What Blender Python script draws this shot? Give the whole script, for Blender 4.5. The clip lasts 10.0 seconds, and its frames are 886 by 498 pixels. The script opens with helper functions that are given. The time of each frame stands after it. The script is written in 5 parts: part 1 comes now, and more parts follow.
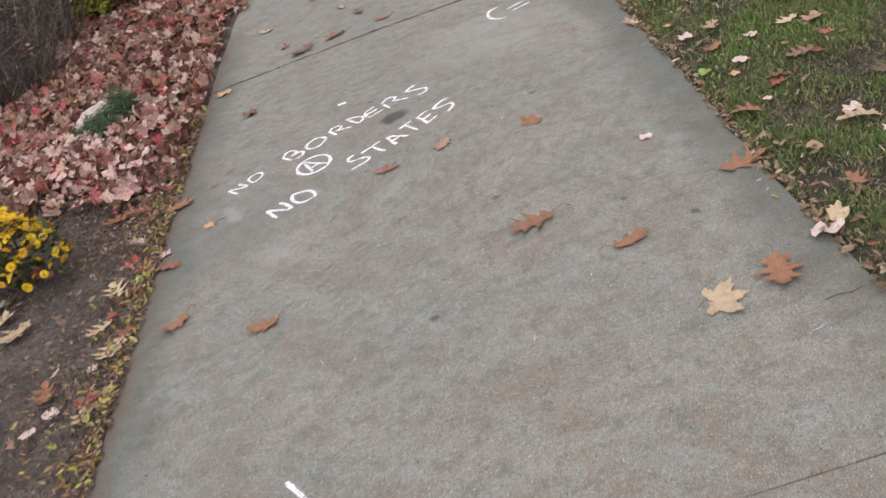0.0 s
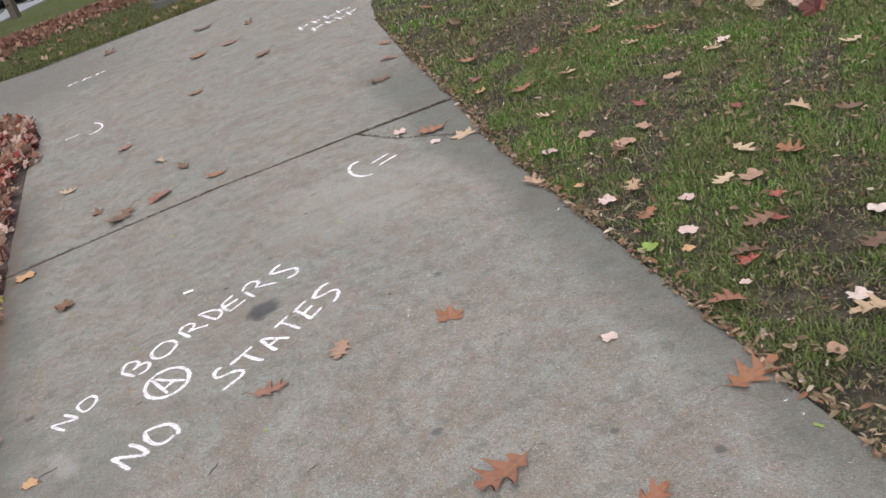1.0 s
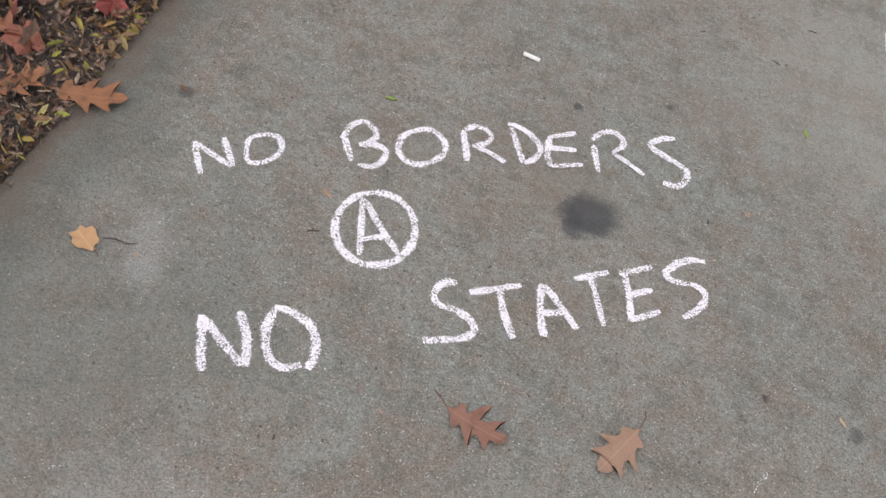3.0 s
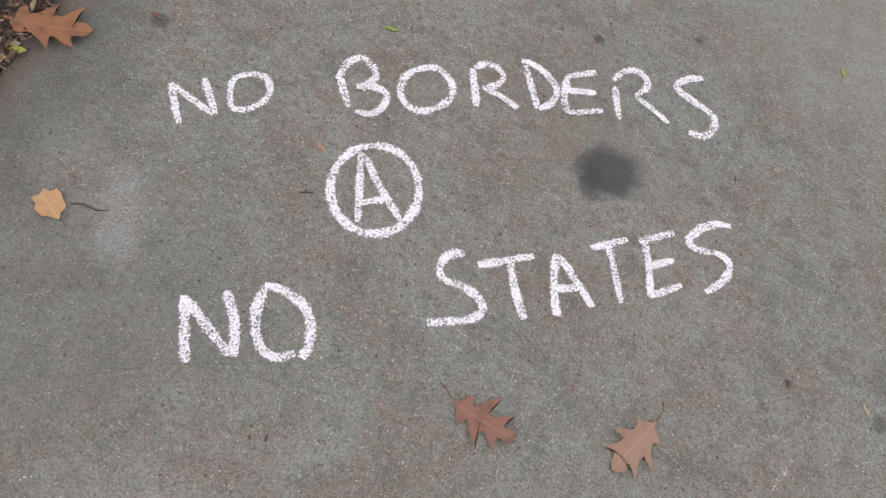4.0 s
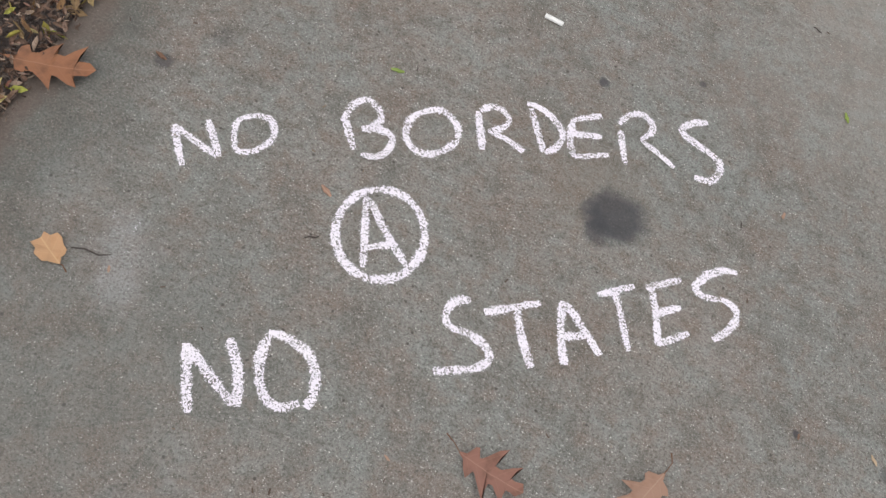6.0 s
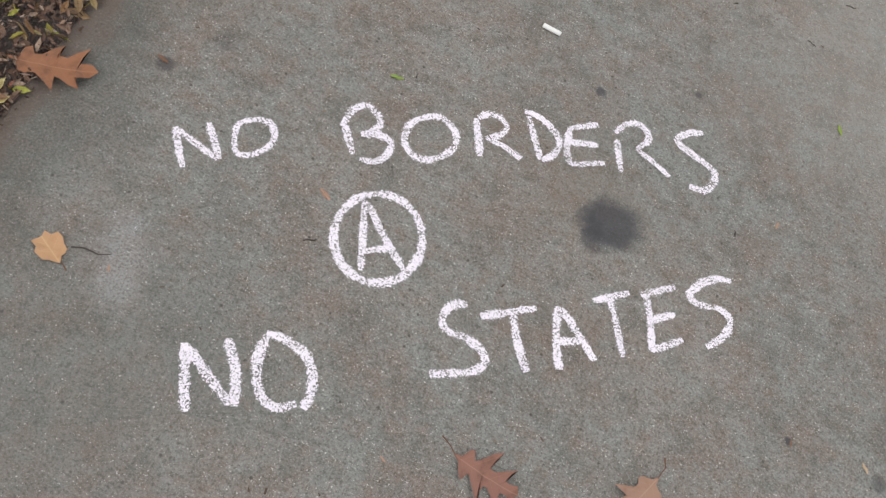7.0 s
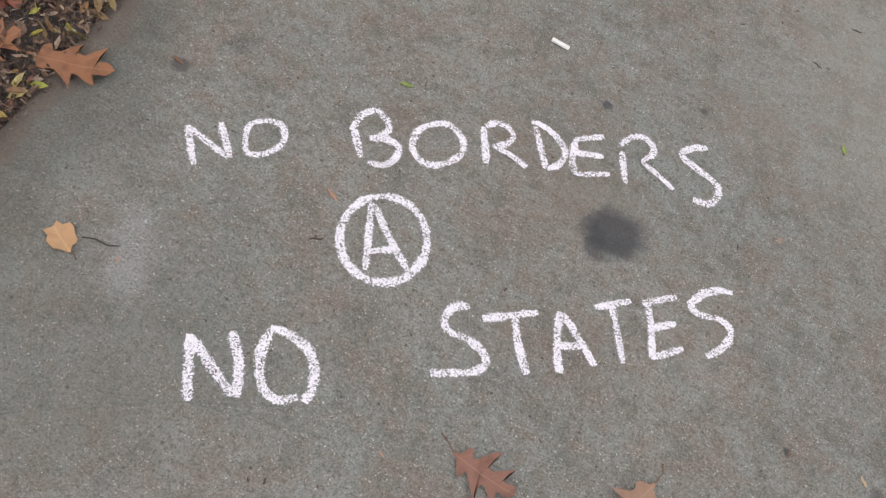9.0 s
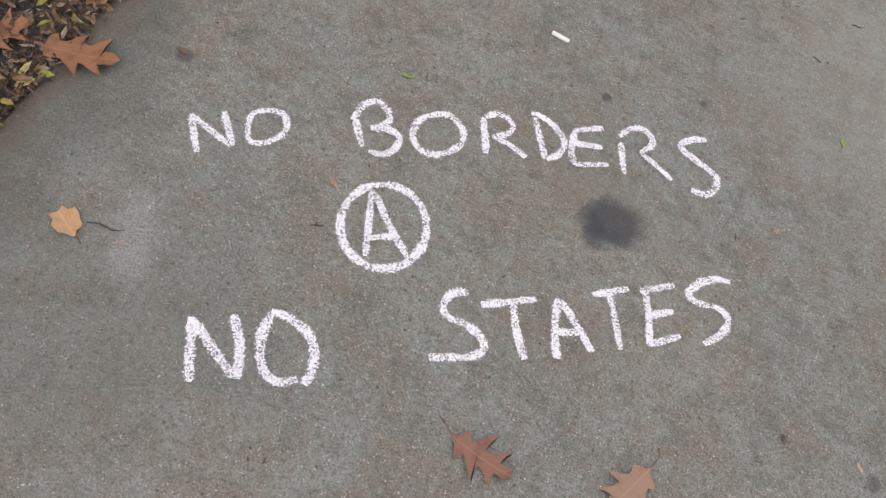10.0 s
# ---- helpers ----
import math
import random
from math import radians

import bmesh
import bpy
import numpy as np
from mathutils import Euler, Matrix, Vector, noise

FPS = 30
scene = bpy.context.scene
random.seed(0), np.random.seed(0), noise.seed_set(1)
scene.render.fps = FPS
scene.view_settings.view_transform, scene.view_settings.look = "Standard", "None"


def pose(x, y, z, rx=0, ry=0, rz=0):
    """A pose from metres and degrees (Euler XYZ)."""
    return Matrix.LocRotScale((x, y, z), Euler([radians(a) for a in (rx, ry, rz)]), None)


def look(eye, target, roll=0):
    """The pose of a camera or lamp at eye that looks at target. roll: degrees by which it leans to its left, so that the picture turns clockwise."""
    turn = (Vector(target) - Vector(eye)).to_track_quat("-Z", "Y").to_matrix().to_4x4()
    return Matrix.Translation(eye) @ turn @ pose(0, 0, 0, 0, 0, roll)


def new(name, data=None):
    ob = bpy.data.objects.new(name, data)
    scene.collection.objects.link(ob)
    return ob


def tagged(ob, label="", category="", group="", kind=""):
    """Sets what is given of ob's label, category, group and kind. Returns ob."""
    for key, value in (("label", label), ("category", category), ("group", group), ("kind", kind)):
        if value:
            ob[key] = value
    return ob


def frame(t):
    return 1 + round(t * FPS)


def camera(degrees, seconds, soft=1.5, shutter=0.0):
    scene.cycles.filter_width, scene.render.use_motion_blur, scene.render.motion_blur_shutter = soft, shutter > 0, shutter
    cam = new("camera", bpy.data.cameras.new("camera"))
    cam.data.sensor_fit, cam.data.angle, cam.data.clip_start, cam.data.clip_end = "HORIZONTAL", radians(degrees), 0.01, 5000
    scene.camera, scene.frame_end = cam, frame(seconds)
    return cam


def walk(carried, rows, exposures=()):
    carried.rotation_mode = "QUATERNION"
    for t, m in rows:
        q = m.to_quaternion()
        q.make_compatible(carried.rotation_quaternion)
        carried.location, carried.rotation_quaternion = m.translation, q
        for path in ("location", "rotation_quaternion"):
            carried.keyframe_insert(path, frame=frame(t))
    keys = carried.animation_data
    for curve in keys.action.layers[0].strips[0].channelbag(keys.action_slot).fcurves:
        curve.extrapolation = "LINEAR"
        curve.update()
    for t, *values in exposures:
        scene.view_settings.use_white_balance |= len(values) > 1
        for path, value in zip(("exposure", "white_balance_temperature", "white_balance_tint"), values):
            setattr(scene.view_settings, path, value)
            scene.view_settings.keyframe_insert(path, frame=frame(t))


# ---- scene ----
# ---- camera and walk ----
cam = camera(48.0, 10.0, soft=1.35, shutter=0.14)
PATH = [
    (0, (0.724, -3.240, 1.409), (0.641, -1.921, 0.701), -20.2),
    (0.2, (0.697, -3.062, 1.405), (0.687, -1.732, 0.711), -20.1),
    (0.5, (0.613, -2.790, 1.410), (0.751, -1.441, 0.769), -18.7),
    (0.6, (0.602, -2.711, 1.454), (0.781, -1.364, 0.819), -18.8),
    (0.8, (0.541, -2.574, 1.476), (0.804, -1.232, 0.859), -17.6),
    (1, (0.496, -2.388, 1.453), (0.770, -1.069, 0.792), -17.1),
    (1.2, (0.490, -2.187, 1.451), (0.746, -0.873, 0.774), -16.3),
    (1.5, (0.464, -1.896, 1.446), (0.655, -0.618, 0.684), -10.0),
    (2, (0.358, -1.393, 1.417), (0.444, -0.202, 0.509), -0.3),
    (2.5, (0.334, -0.983, 1.364), (0.286, 0.079, 0.306), 7.7),
    (3, (0.341, -0.672, 1.369), (0.270, 0.250, 0.188), 18.8),
    (3.2, (0.316, -0.606, 1.346), (0.264, 0.254, 0.119), 20.2),
    (4.3, (0.172, -0.400, 1.339), (0.270, 0.339, 0.038), 30.2),
    (4.5, (0.163, -0.391, 1.336), (0.264, 0.355, 0.039), 29.9),
    (5, (0.156, -0.394, 1.327), (0.247, 0.365, 0.037), 29.9),
    (5.5, (0.152, -0.398, 1.329), (0.233, 0.370, 0.044), 29.3),
    (7, (0.151, -0.426, 1.333), (0.232, 0.373, 0.065), 30.0),
    (7.5, (0.169, -0.438, 1.338), (0.240, 0.370, 0.077), 29.3),
    (8, (0.182, -0.449, 1.339), (0.240, 0.368, 0.083), 28.8),
    (8.5, (0.185, -0.459, 1.338), (0.234, 0.365, 0.085), 28.5),
    (9, (0.181, -0.472, 1.330), (0.225, 0.360, 0.083), 29.1),
    (9.5, (0.195, -0.486, 1.331), (0.231, 0.348, 0.085), 28.5),
    (10, (0.211, -0.503, 1.334), (0.236, 0.334, 0.089), 28.1),
]
walk(cam, [(t, look(eye, target, roll)) for t, eye, target, roll in PATH],
     exposures=[(0.0, 0.24), (0.3, 0.25), (0.6, 0.26), (1.0, 0.27), (1.5, 0.22), (2.0, 0.10), (2.5, 0.0), (3.2, -0.1), (4.5, -0.14), (10.0, -0.14)])

# ---- world and sun: overcast autumn day ----
world = bpy.data.worlds.new("overcast")
scene.world = world
world.use_nodes = True
wn, wl = world.node_tree.nodes, world.node_tree.links
bg = wn["Background"]
sky = wn.new("ShaderNodeTexSky")
sky.sky_type, sky.sun_disc = "NISHITA", False
sky.sun_elevation, sky.sun_rotation = radians(48), radians(200)
sky.dust_density, sky.air_density = 4.0, 1.0
grey = wn.new("ShaderNodeHueSaturation")
grey.inputs["Saturation"].default_value = 0.3
wl.new(sky.outputs[0], grey.inputs["Color"])
wl.new(grey.outputs[0], bg.inputs[0])
bg.inputs[1].default_value = 0.16
sun = new("sun", bpy.data.lights.new("sun", "SUN"))
sun.data.energy, sun.data.angle, sun.data.color = 1.1, radians(40), (1.0, 0.97, 0.92)
sun.matrix_world = look((0, 0, 20), (-4.5, -12.0, 0.0))


# ---- materials ----
class Nodes:
    """A small builder of node materials."""

    def __init__(self, name, rough=0.8, spec=0.3):
        self.mat = bpy.data.materials.new(name)
        self.mat.use_nodes = True
        self.n, self.l = self.mat.node_tree.nodes, self.mat.node_tree.links
        self.b = self.n["Principled BSDF"]
        self.b.inputs["Roughness"].default_value = rough
        self.b.inputs["Specular IOR Level"].default_value = spec
        self.pos = self.n.new("ShaderNodeNewGeometry").outputs["Position"]

    def put(self, socket, v):
        if isinstance(v, bpy.types.NodeSocket):
            self.l.new(v, socket)
        elif isinstance(v, tuple) and len(v) == 3 and socket.type == "RGBA":
            socket.default_value = (*v, 1.0)
        else:
            socket.default_value = v

    def noise(self, scale, detail=3.0, rough=0.55, vec=None, out="Fac"):
        t = self.n.new("ShaderNodeTexNoise")
        t.inputs["Scale"].default_value, t.inputs["Detail"].default_value, t.inputs["Roughness"].default_value = scale, detail, rough
        self.l.new(vec or self.pos, t.inputs["Vector"])
        return t.outputs[out]

    def voronoi(self, scale, out="Distance", vec=None, feature="F1"):
        t = self.n.new("ShaderNodeTexVoronoi")
        t.feature = feature
        t.inputs["Scale"].default_value = scale
        self.l.new(vec or self.pos, t.inputs["Vector"])
        return t.outputs[out]

    def step(self, v, lo, hi, a=0.0, b=1.0):
        t = self.n.new("ShaderNodeMapRange")
        t.interpolation_type = "SMOOTHSTEP"
        for k, x in zip((0, 1, 2, 3, 4), (v, lo, hi, a, b)):
            self.put(t.inputs[k], x)
        return t.outputs[0]

    def math(self, op, a, b=0.0, c=0.0):
        t = self.n.new("ShaderNodeMath")
        t.operation = op
        for k, x in enumerate((a, b, c)):
            self.put(t.inputs[k], x)
        return t.outputs[0]

    def mix(self, f, a, b, blend="MIX"):
        t = self.n.new("ShaderNodeMix")
        t.data_type, t.blend_type = "RGBA", blend
        self.put(t.inputs[0], f), self.put(t.inputs[6], a), self.put(t.inputs[7], b)
        return t.outputs[2]

    def ramp(self, f, *stops):
        t = self.n.new("ShaderNodeValToRGB")
        e = t.color_ramp.elements
        while len(e) < len(stops):
            e.new(0.5)
        for k, (p, c) in zip(e, stops):
            k.position, k.color = p, (*c, 1.0)
        self.put(t.inputs[0], f)
        return t.outputs[0]

    def axes(self, vec=None):
        t = self.n.new("ShaderNodeSeparateXYZ")
        self.l.new(vec or self.pos, t.inputs[0])
        return t.outputs[0], t.outputs[1], t.outputs[2]

    def local(self):
        return self.n.new("ShaderNodeTexCoord").outputs["Object"]

    def chance(self):
        return self.n.new("ShaderNodeObjectInfo").outputs["Random"]

    def island(self):
        return self.n.new("ShaderNodeNewGeometry").outputs["Random Per Island"]

    def bump(self, height, strength=0.4, dist=0.002):
        t = self.n.new("ShaderNodeBump")
        t.inputs["Strength"].default_value, t.inputs["Distance"].default_value = strength, dist
        self.l.new(height, t.inputs["Height"])
        self.l.new(t.outputs[0], self.b.inputs["Normal"])

    def done(self, colour, rough=None):
        self.put(self.b.inputs["Base Color"], colour)
        if rough is not None:
            self.put(self.b.inputs["Roughness"], rough)
        return self.mat


def make_concrete():
    m = Nodes("concrete", 0.9, 0.2)
    wide = m.noise(1.7, 4, 0.6)
    blotch = m.noise(4.6, 5, 0.58)
    mottle = m.noise(15, 5, 0.62)
    crust = m.noise(95, 5, 0.7)
    grain = m.noise(250, 4, 0.75)
    speck = m.noise(520, 3, 0.7)
    c = m.mix(m.step(wide, 0.36, 0.64), (0.222, 0.224, 0.208), (0.266, 0.236, 0.211))
    c = m.mix(m.step(blotch, 0.44, 0.62, 0, 0.70), c, (0.212, 0.168, 0.142))
    c = m.mix(m.step(m.noise(7, 5, 0.6), 0.48, 0.66, 0, 0.60), c, (0.252, 0.270, 0.256))
    c = m.mix(m.step(m.noise(3.2, 5, 0.62), 0.54, 0.70, 0, 0.30), c, (0.34, 0.335, 0.325))
    patchy = m.noise(31, 4, 0.6)
    c = m.mix(m.step(patchy, 0.50, 0.66, 0, 0.50), c, (0.215, 0.160, 0.130))
    c = m.mix(m.step(patchy, 0.36, 0.48, 0.42, 0), c, (0.262, 0.285, 0.268))
    c = m.mix(m.step(mottle, 0.32, 0.52, 0.62, 0), c, (0.140, 0.134, 0.118))
    c = m.mix(m.step(mottle, 0.52, 0.74, 0, 0.20), c, (0.33, 0.315, 0.295))
    c = m.mix(m.step(crust, 0.34, 0.50, 0.60, 0), c, (0.112, 0.100, 0.088))
    c = m.mix(m.step(crust, 0.53, 0.68, 0, 0.42), c, (0.36, 0.345, 0.32))
    c = m.mix(m.step(grain, 0.34, 0.52, 0.74, 0), c, (0.080, 0.074, 0.064))
    c = m.mix(m.step(grain, 0.54, 0.68, 0, 0.54), c, (0.40, 0.385, 0.355))
    c = m.mix(m.step(speck, 0.57, 0.68, 0, 0.58), c, (0.56, 0.54, 0.50))
    # pale stone chips showing in the worn skin, ragged in outline
    chip = m.math("MULTIPLY", m.step(m.noise(300, 2, 0.5), 0.64, 0.675), m.step(m.noise(60, 2), 0.46, 0.58))
    c = m.mix(m.math("MULTIPLY", chip, 0.8), c, (0.74, 0.71, 0.66))
    tan_chip = m.math("MULTIPLY", m.step(m.noise(210, 2, 0.6), 0.68, 0.73), m.step(m.noise(45, 2), 0.50, 0.60))
    c = m.mix(m.math("MULTIPLY", tan_chip, 0.6), c, (0.42, 0.33, 0.25))
    pit = m.math("MULTIPLY", m.step(m.voronoi(75), 0.10, 0.26, 1, 0), m.step(m.axes(m.voronoi(75, "Color"))[0], 0.08, 0.05))
    c = m.mix(m.math("MULTIPLY", pit, 0.8), c, (0.07, 0.062, 0.055))
    x, y, z = m.axes()
    # grime along both borders of the path, broken up by noise; a rusty rim next to the bed
    rag = m.math("MULTIPLY_ADD", m.noise(4.0, 5, 0.65), 0.34, -0.17)
    fine_rag = m.math("MULTIPLY_ADD", m.noise(11.0, 5, 0.65), 0.16, -0.08)
    left = m.step(m.math("ADD", x, rag), -0.40, -0.24, 1, 0)
    right = m.step(m.math("ADD", x, rag), 1.30, 1.50, 0, 1)
    grime = m.math("MULTIPLY", m.math("MAXIMUM", left, right), m.step(y, 2.4, 3.2, 1, 0))
    c = m.mix(m.math("MULTIPLY", grime, m.step(grain, 0.35, 0.65, 0.74, 0.48)), c, (0.100, 0.104, 0.094))
    rim = m.math("MULTIPLY", m.step(m.math("ADD", x, fine_rag), -0.43, -0.37, 0.6, 0), m.step(y, 2.4, 3.2, 1, 0))
    c = m.mix(rim, c, (0.150, 0.108, 0.090))
    damp = m.math("MULTIPLY", m.step(m.math("ADD", x, m.math("MULTIPLY", rag, 4.0)), -0.6, 0.9, 1, 0), m.step(m.math("ADD", y, m.math("MULTIPLY", rag, 3.0)), 4.4, 5.6))
    c = m.mix(m.math("MULTIPLY", damp, 0.6), c, (0.12, 0.118, 0.112))
    # a broad dirty patch beside the bed and a paler one near the crack
    for sx, sy, r, much, tint in ((-0.22, -0.02, 0.34, 0.34, (0.132, 0.140, 0.128)), (1.00, 1.22, 0.42, 0.30, (0.36, 0.345, 0.32))):
        dx, dy = m.math("SUBTRACT", x, sx), m.math("SUBTRACT", y, sy)
        d = m.math("MULTIPLY", m.math("SQRT", m.math("ADD", m.math("MULTIPLY", dx, dx), m.math("MULTIPLY", dy, dy))), m.math("MULTIPLY_ADD", m.noise(1.6 / r, 5, 0.6), 1.4, 0.3))
        c = m.mix(m.step(d, r * 0.25, r * 1.2, much, 0), c, tint)
    # a brown seep round the oil spot
    rust = m.math("SQRT", m.math("ADD", m.math("POWER", m.math("SUBTRACT", x, 0.44), 2), m.math("POWER", m.math("SUBTRACT", y, 0.64), 2)))
    c = m.mix(m.step(m.math("MULTIPLY", rust, m.math("ADD", m.noise(12, 4), 0.5)), 0.03, 0.14, 0.34, 0), c, (0.19, 0.150, 0.118))
    # soaked oil spots and old gum
    for sx, sy, r, dark in ((0.485, 0.605, 0.056, 0.82), (0.436, 0.598, 0.018, 0.5), (0.462, 0.556, 0.028, 0.62), (0.450, 0.578, 0.024, 0.5), (0.390, 0.869, 0.012, 0.75), (0.569, 0.970, 0.009, 0.6), (0.863, 0.362, 0.007, 0.8),
                            (1.027, 0.360, 0.016, 0.5), (-0.292, 0.509, 0.017, 0.6), (-0.23, 0.60, 0.022, 0.25), (0.497, -0.972, 0.016, 0.7), (1.260, -0.868, 0.015, 0.65), (1.109, -0.672, 0.013, 0.6), (0.76, -0.40, 0.017, 0.6)):
        warp = m.math("MULTIPLY_ADD", m.noise(1.7 / r, 5, 0.65), 1.1, 0.45)
        dx, dy = m.math("SUBTRACT", x, sx), m.math("SUBTRACT", y, sy)
        d = m.math("SQRT", m.math("ADD", m.math("MULTIPLY", dx, dx), m.math("MULTIPLY", dy, dy)))
        c = m.mix(m.step(m.math("MULTIPLY", d, warp), r * 0.55, r * 1.22, dark, 0), c, (0.060, 0.061, 0.068))
    # chalk dust rubbed into the surface
    for sx, sy, r, much in ((-0.185, 0.175, 0.055, 0.34), (-0.205, 0.225, 0.030, 0.25), (-0.165, 0.120, 0.040, 0.25), (0.02, -0.25, 0.13, 0.2)):
        dx, dy = m.math("SUBTRACT", x, sx), m.math("SUBTRACT", y, sy)
        d = m.math("MULTIPLY", m.math("SQRT", m.math("ADD", m.math("MULTIPLY", dx, dx), m.math("MULTIPLY", dy, dy))), m.math("MULTIPLY_ADD", m.noise(2.2 / r, 4, 0.6), 1.6, 0.2))
        c = m.mix(m.math("MULTIPLY", m.step(d, r * 0.2, r * 1.3, much, 0), m.step(grain, 0.35, 0.6, 0.25, 1)), c, (0.46, 0.47, 0.48))
    m.bump(m.math("ADD", m.math("ADD", m.math("MULTIPLY", grain, 0.8), m.math("MULTIPLY", speck, 0.3)), crust), 0.5, 0.0014)
    return m.done(c, m.step(wide, 0.3, 0.7, 0.82, 0.95))


def make_soil(name, a, b, stones, scale=30):
    m = Nodes(name, 0.95, 0.15)
    c = m.mix(m.step(m.noise(scale, 5, 0.7), 0.35, 0.65), a, b)
    c = m.mix(m.step(m.noise(3.0, 4), 0.4, 0.7, 0, 0.6), c, tuple(0.55 * k for k in a))
    pick = m.axes(m.voronoi(60, "Color"))[0]
    c = m.mix(m.math("MULTIPLY", m.step(m.voronoi(60), 0.2, 0.4, 1, 0), m.step(pick, 0.75, 0.8)), c, stones)
    m.bump(m.math("ADD", m.noise(40, 5, 0.7), m.noise(160, 3, 0.7)), 0.9, 0.012)
    return m.done(c)


def make_litter(name, stops, rough=0.7):
    """Loose pieces in one mesh, each island of its own colour."""
    m = Nodes(name, rough, 0.25)
    c = m.ramp(m.island(), *stops)
    c = m.mix(m.step(m.noise(90, 3), 0.35, 0.7, 0, 0.45), c, (0.10, 0.06, 0.04))
    m.bump(m.noise(140, 3), 0.5, 0.003)
    return m.done(c)


def make_leaf(name, stops, vein, stain=(0.10, 0.05, 0.03)):
    """A single leaf: colour by chance, midrib and side veins along its own length, dry stains."""
    m = Nodes(name, 0.55, 0.35)
    v = m.local()
    x, y, z = m.axes(v)
    c = m.ramp(m.chance(), *stops)
    c = m.mix(m.step(m.noise(38, 4, 0.6), 0.45, 0.75, 0, 0.55), c, stain)
    ax = m.math("ABSOLUTE", x)
    rib = m.step(ax, 0.0004, 0.0014, 0.38, 0)
    side = m.math("ABSOLUTE", m.math("SUBTRACT", m.math("FRACT", m.math("MULTIPLY", m.math("SUBTRACT", y, m.math("MULTIPLY", ax, 0.8)), 62.0)), 0.5))
    side = m.step(side, 0.02, 0.08, 0.11, 0)
    c = m.mix(m.math("MAXIMUM", rib, side), c, vein)
    m.bump(m.math("ADD", m.noise(70, 4), side), 0.5, 0.002)
    return m.done(c)


def make_plain(name, colour, rough=0.7, spec=0.4, metal=0.0, wear=0.25, scale=25, bump=0.2):
    m = Nodes(name, rough, spec)
    m.b.inputs["Metallic"].default_value = metal
    c = m.mix(m.step(m.noise(scale, 5, 0.65), 0.35, 0.75, 0, wear), colour, tuple(0.4 * k for k in colour))
    m.bump(m.noise(scale * 5, 3), bump, 0.002)
    return m.done(c)


def make_chalk(name="chalk", thin=0.0):
    """Powder rubbed on the high grains: pored in the middle of a stroke, broken at its borders, stray dust beside it."""
    m = Nodes(name, 1.0, 0.0)
    uv = m.n.new("ShaderNodeUVMap").outputs[0]
    u, v, w = m.axes(uv)
    edge = m.math("ABSOLUTE", m.math("SUBTRACT", v, 0.5))
    grain = m.math("ADD", m.math("MULTIPLY", m.noise(310, 4, 0.72), 0.78), m.math("MULTIPLY", m.noise(680, 2, 0.6), 0.22))
    patch = m.math("MULTIPLY_ADD", m.noise(34, 3), 0.26, -0.13)
    limit = m.math("ADD", m.step(edge, 0.20, 0.38, 0.450 + thin, 0.560 + thin), m.step(edge, 0.34, 0.5, 0.0, 0.12))
    cover = m.step(m.math("SUBTRACT", grain, m.math("SUBTRACT", limit, patch)), -0.014, 0.026, 0.0, 1.0)
    m.put(m.b.inputs["Alpha"], cover)
    return m.done(m.mix(m.noise(30, 3), (0.88, 0.82, 0.92), (0.95, 0.91, 0.95)))


def make_lawn():
    m = Nodes("lawn_blades", 0.6, 0.25)
    x, y, z = m.axes()
    c = m.ramp(m.island(), (0.0, (0.055, 0.105, 0.022)), (0.4, (0.100, 0.185, 0.036)), (0.72, (0.18, 0.295, 0.06)), (0.88, (0.26, 0.28, 0.13)), (1.0, (0.42, 0.36, 0.25)))
    c = m.mix(m.step(m.noise(1.6, 3), 0.36, 0.62, 0, 0.55), c, (0.135, 0.130, 0.062))
    return m.done(c)


CONCRETE = make_concrete()
SOIL = make_soil("bed_soil", (0.118, 0.098, 0.092), (0.215, 0.178, 0.165), (0.27, 0.22, 0.185))
EARTH = make_soil("lawn_earth", (0.062, 0.055, 0.042), (0.128, 0.112, 0.085), (0.24, 0.20, 0.16), 18)
FIELD = make_soil("far_lawn", (0.070, 0.090, 0.030), (0.112, 0.124, 0.050), (0.17, 0.16, 0.08), 6)
CHALK, FAINT = make_chalk(), make_chalk("faint_chalk", 0.115)
LAWN = make_lawn()
OAK = make_leaf("oak_leaf_brown", [(0.0, (0.25, 0.105, 0.052)), (0.5, (0.31, 0.138, 0.072)), (1.0, (0.235, 0.100, 0.062))], (0.42, 0.23, 0.15))
DUSKY = make_leaf("oak_leaf_dusky", [(0.0, (0.25, 0.115, 0.085)), (0.5, (0.30, 0.150, 0.110)), (1.0, (0.22, 0.095, 0.075))], (0.42, 0.25, 0.19))
FAWN = make_leaf("oak_leaf_fawn", [(0.0, (0.34, 0.205, 0.145)), (1.0, (0.37, 0.23, 0.165))], (0.46, 0.32, 0.24), (0.24, 0.13, 0.085))
TAN = make_leaf("leaf_tan", [(0.0, (0.43, 0.31, 0.20)), (0.5, (0.50, 0.38, 0.26)), (1.0, (0.36, 0.24, 0.15))], (0.54, 0.43, 0.31), (0.26, 0.16, 0.09))
RED = make_leaf("leaf_red", [(0.0, (0.36, 0.055, 0.055)), (0.5, (0.33, 0.11, 0.075)), (1.0, (0.24, 0.06, 0.055))], (0.40, 0.16, 0.12))
PALE = make_leaf("leaf_pale_pink", [(0.0, (0.58, 0.43, 0.40)), (0.5, (0.62, 0.52, 0.48)), (1.0, (0.55, 0.38, 0.36))], (0.66, 0.54, 0.49), (0.34, 0.22, 0.18))
BONE = make_leaf("leaf_bone", [(0.0, (0.52, 0.44, 0.37)), (1.0, (0.56, 0.48, 0.41))], (0.62, 0.55, 0.47), (0.40, 0.31, 0.24))
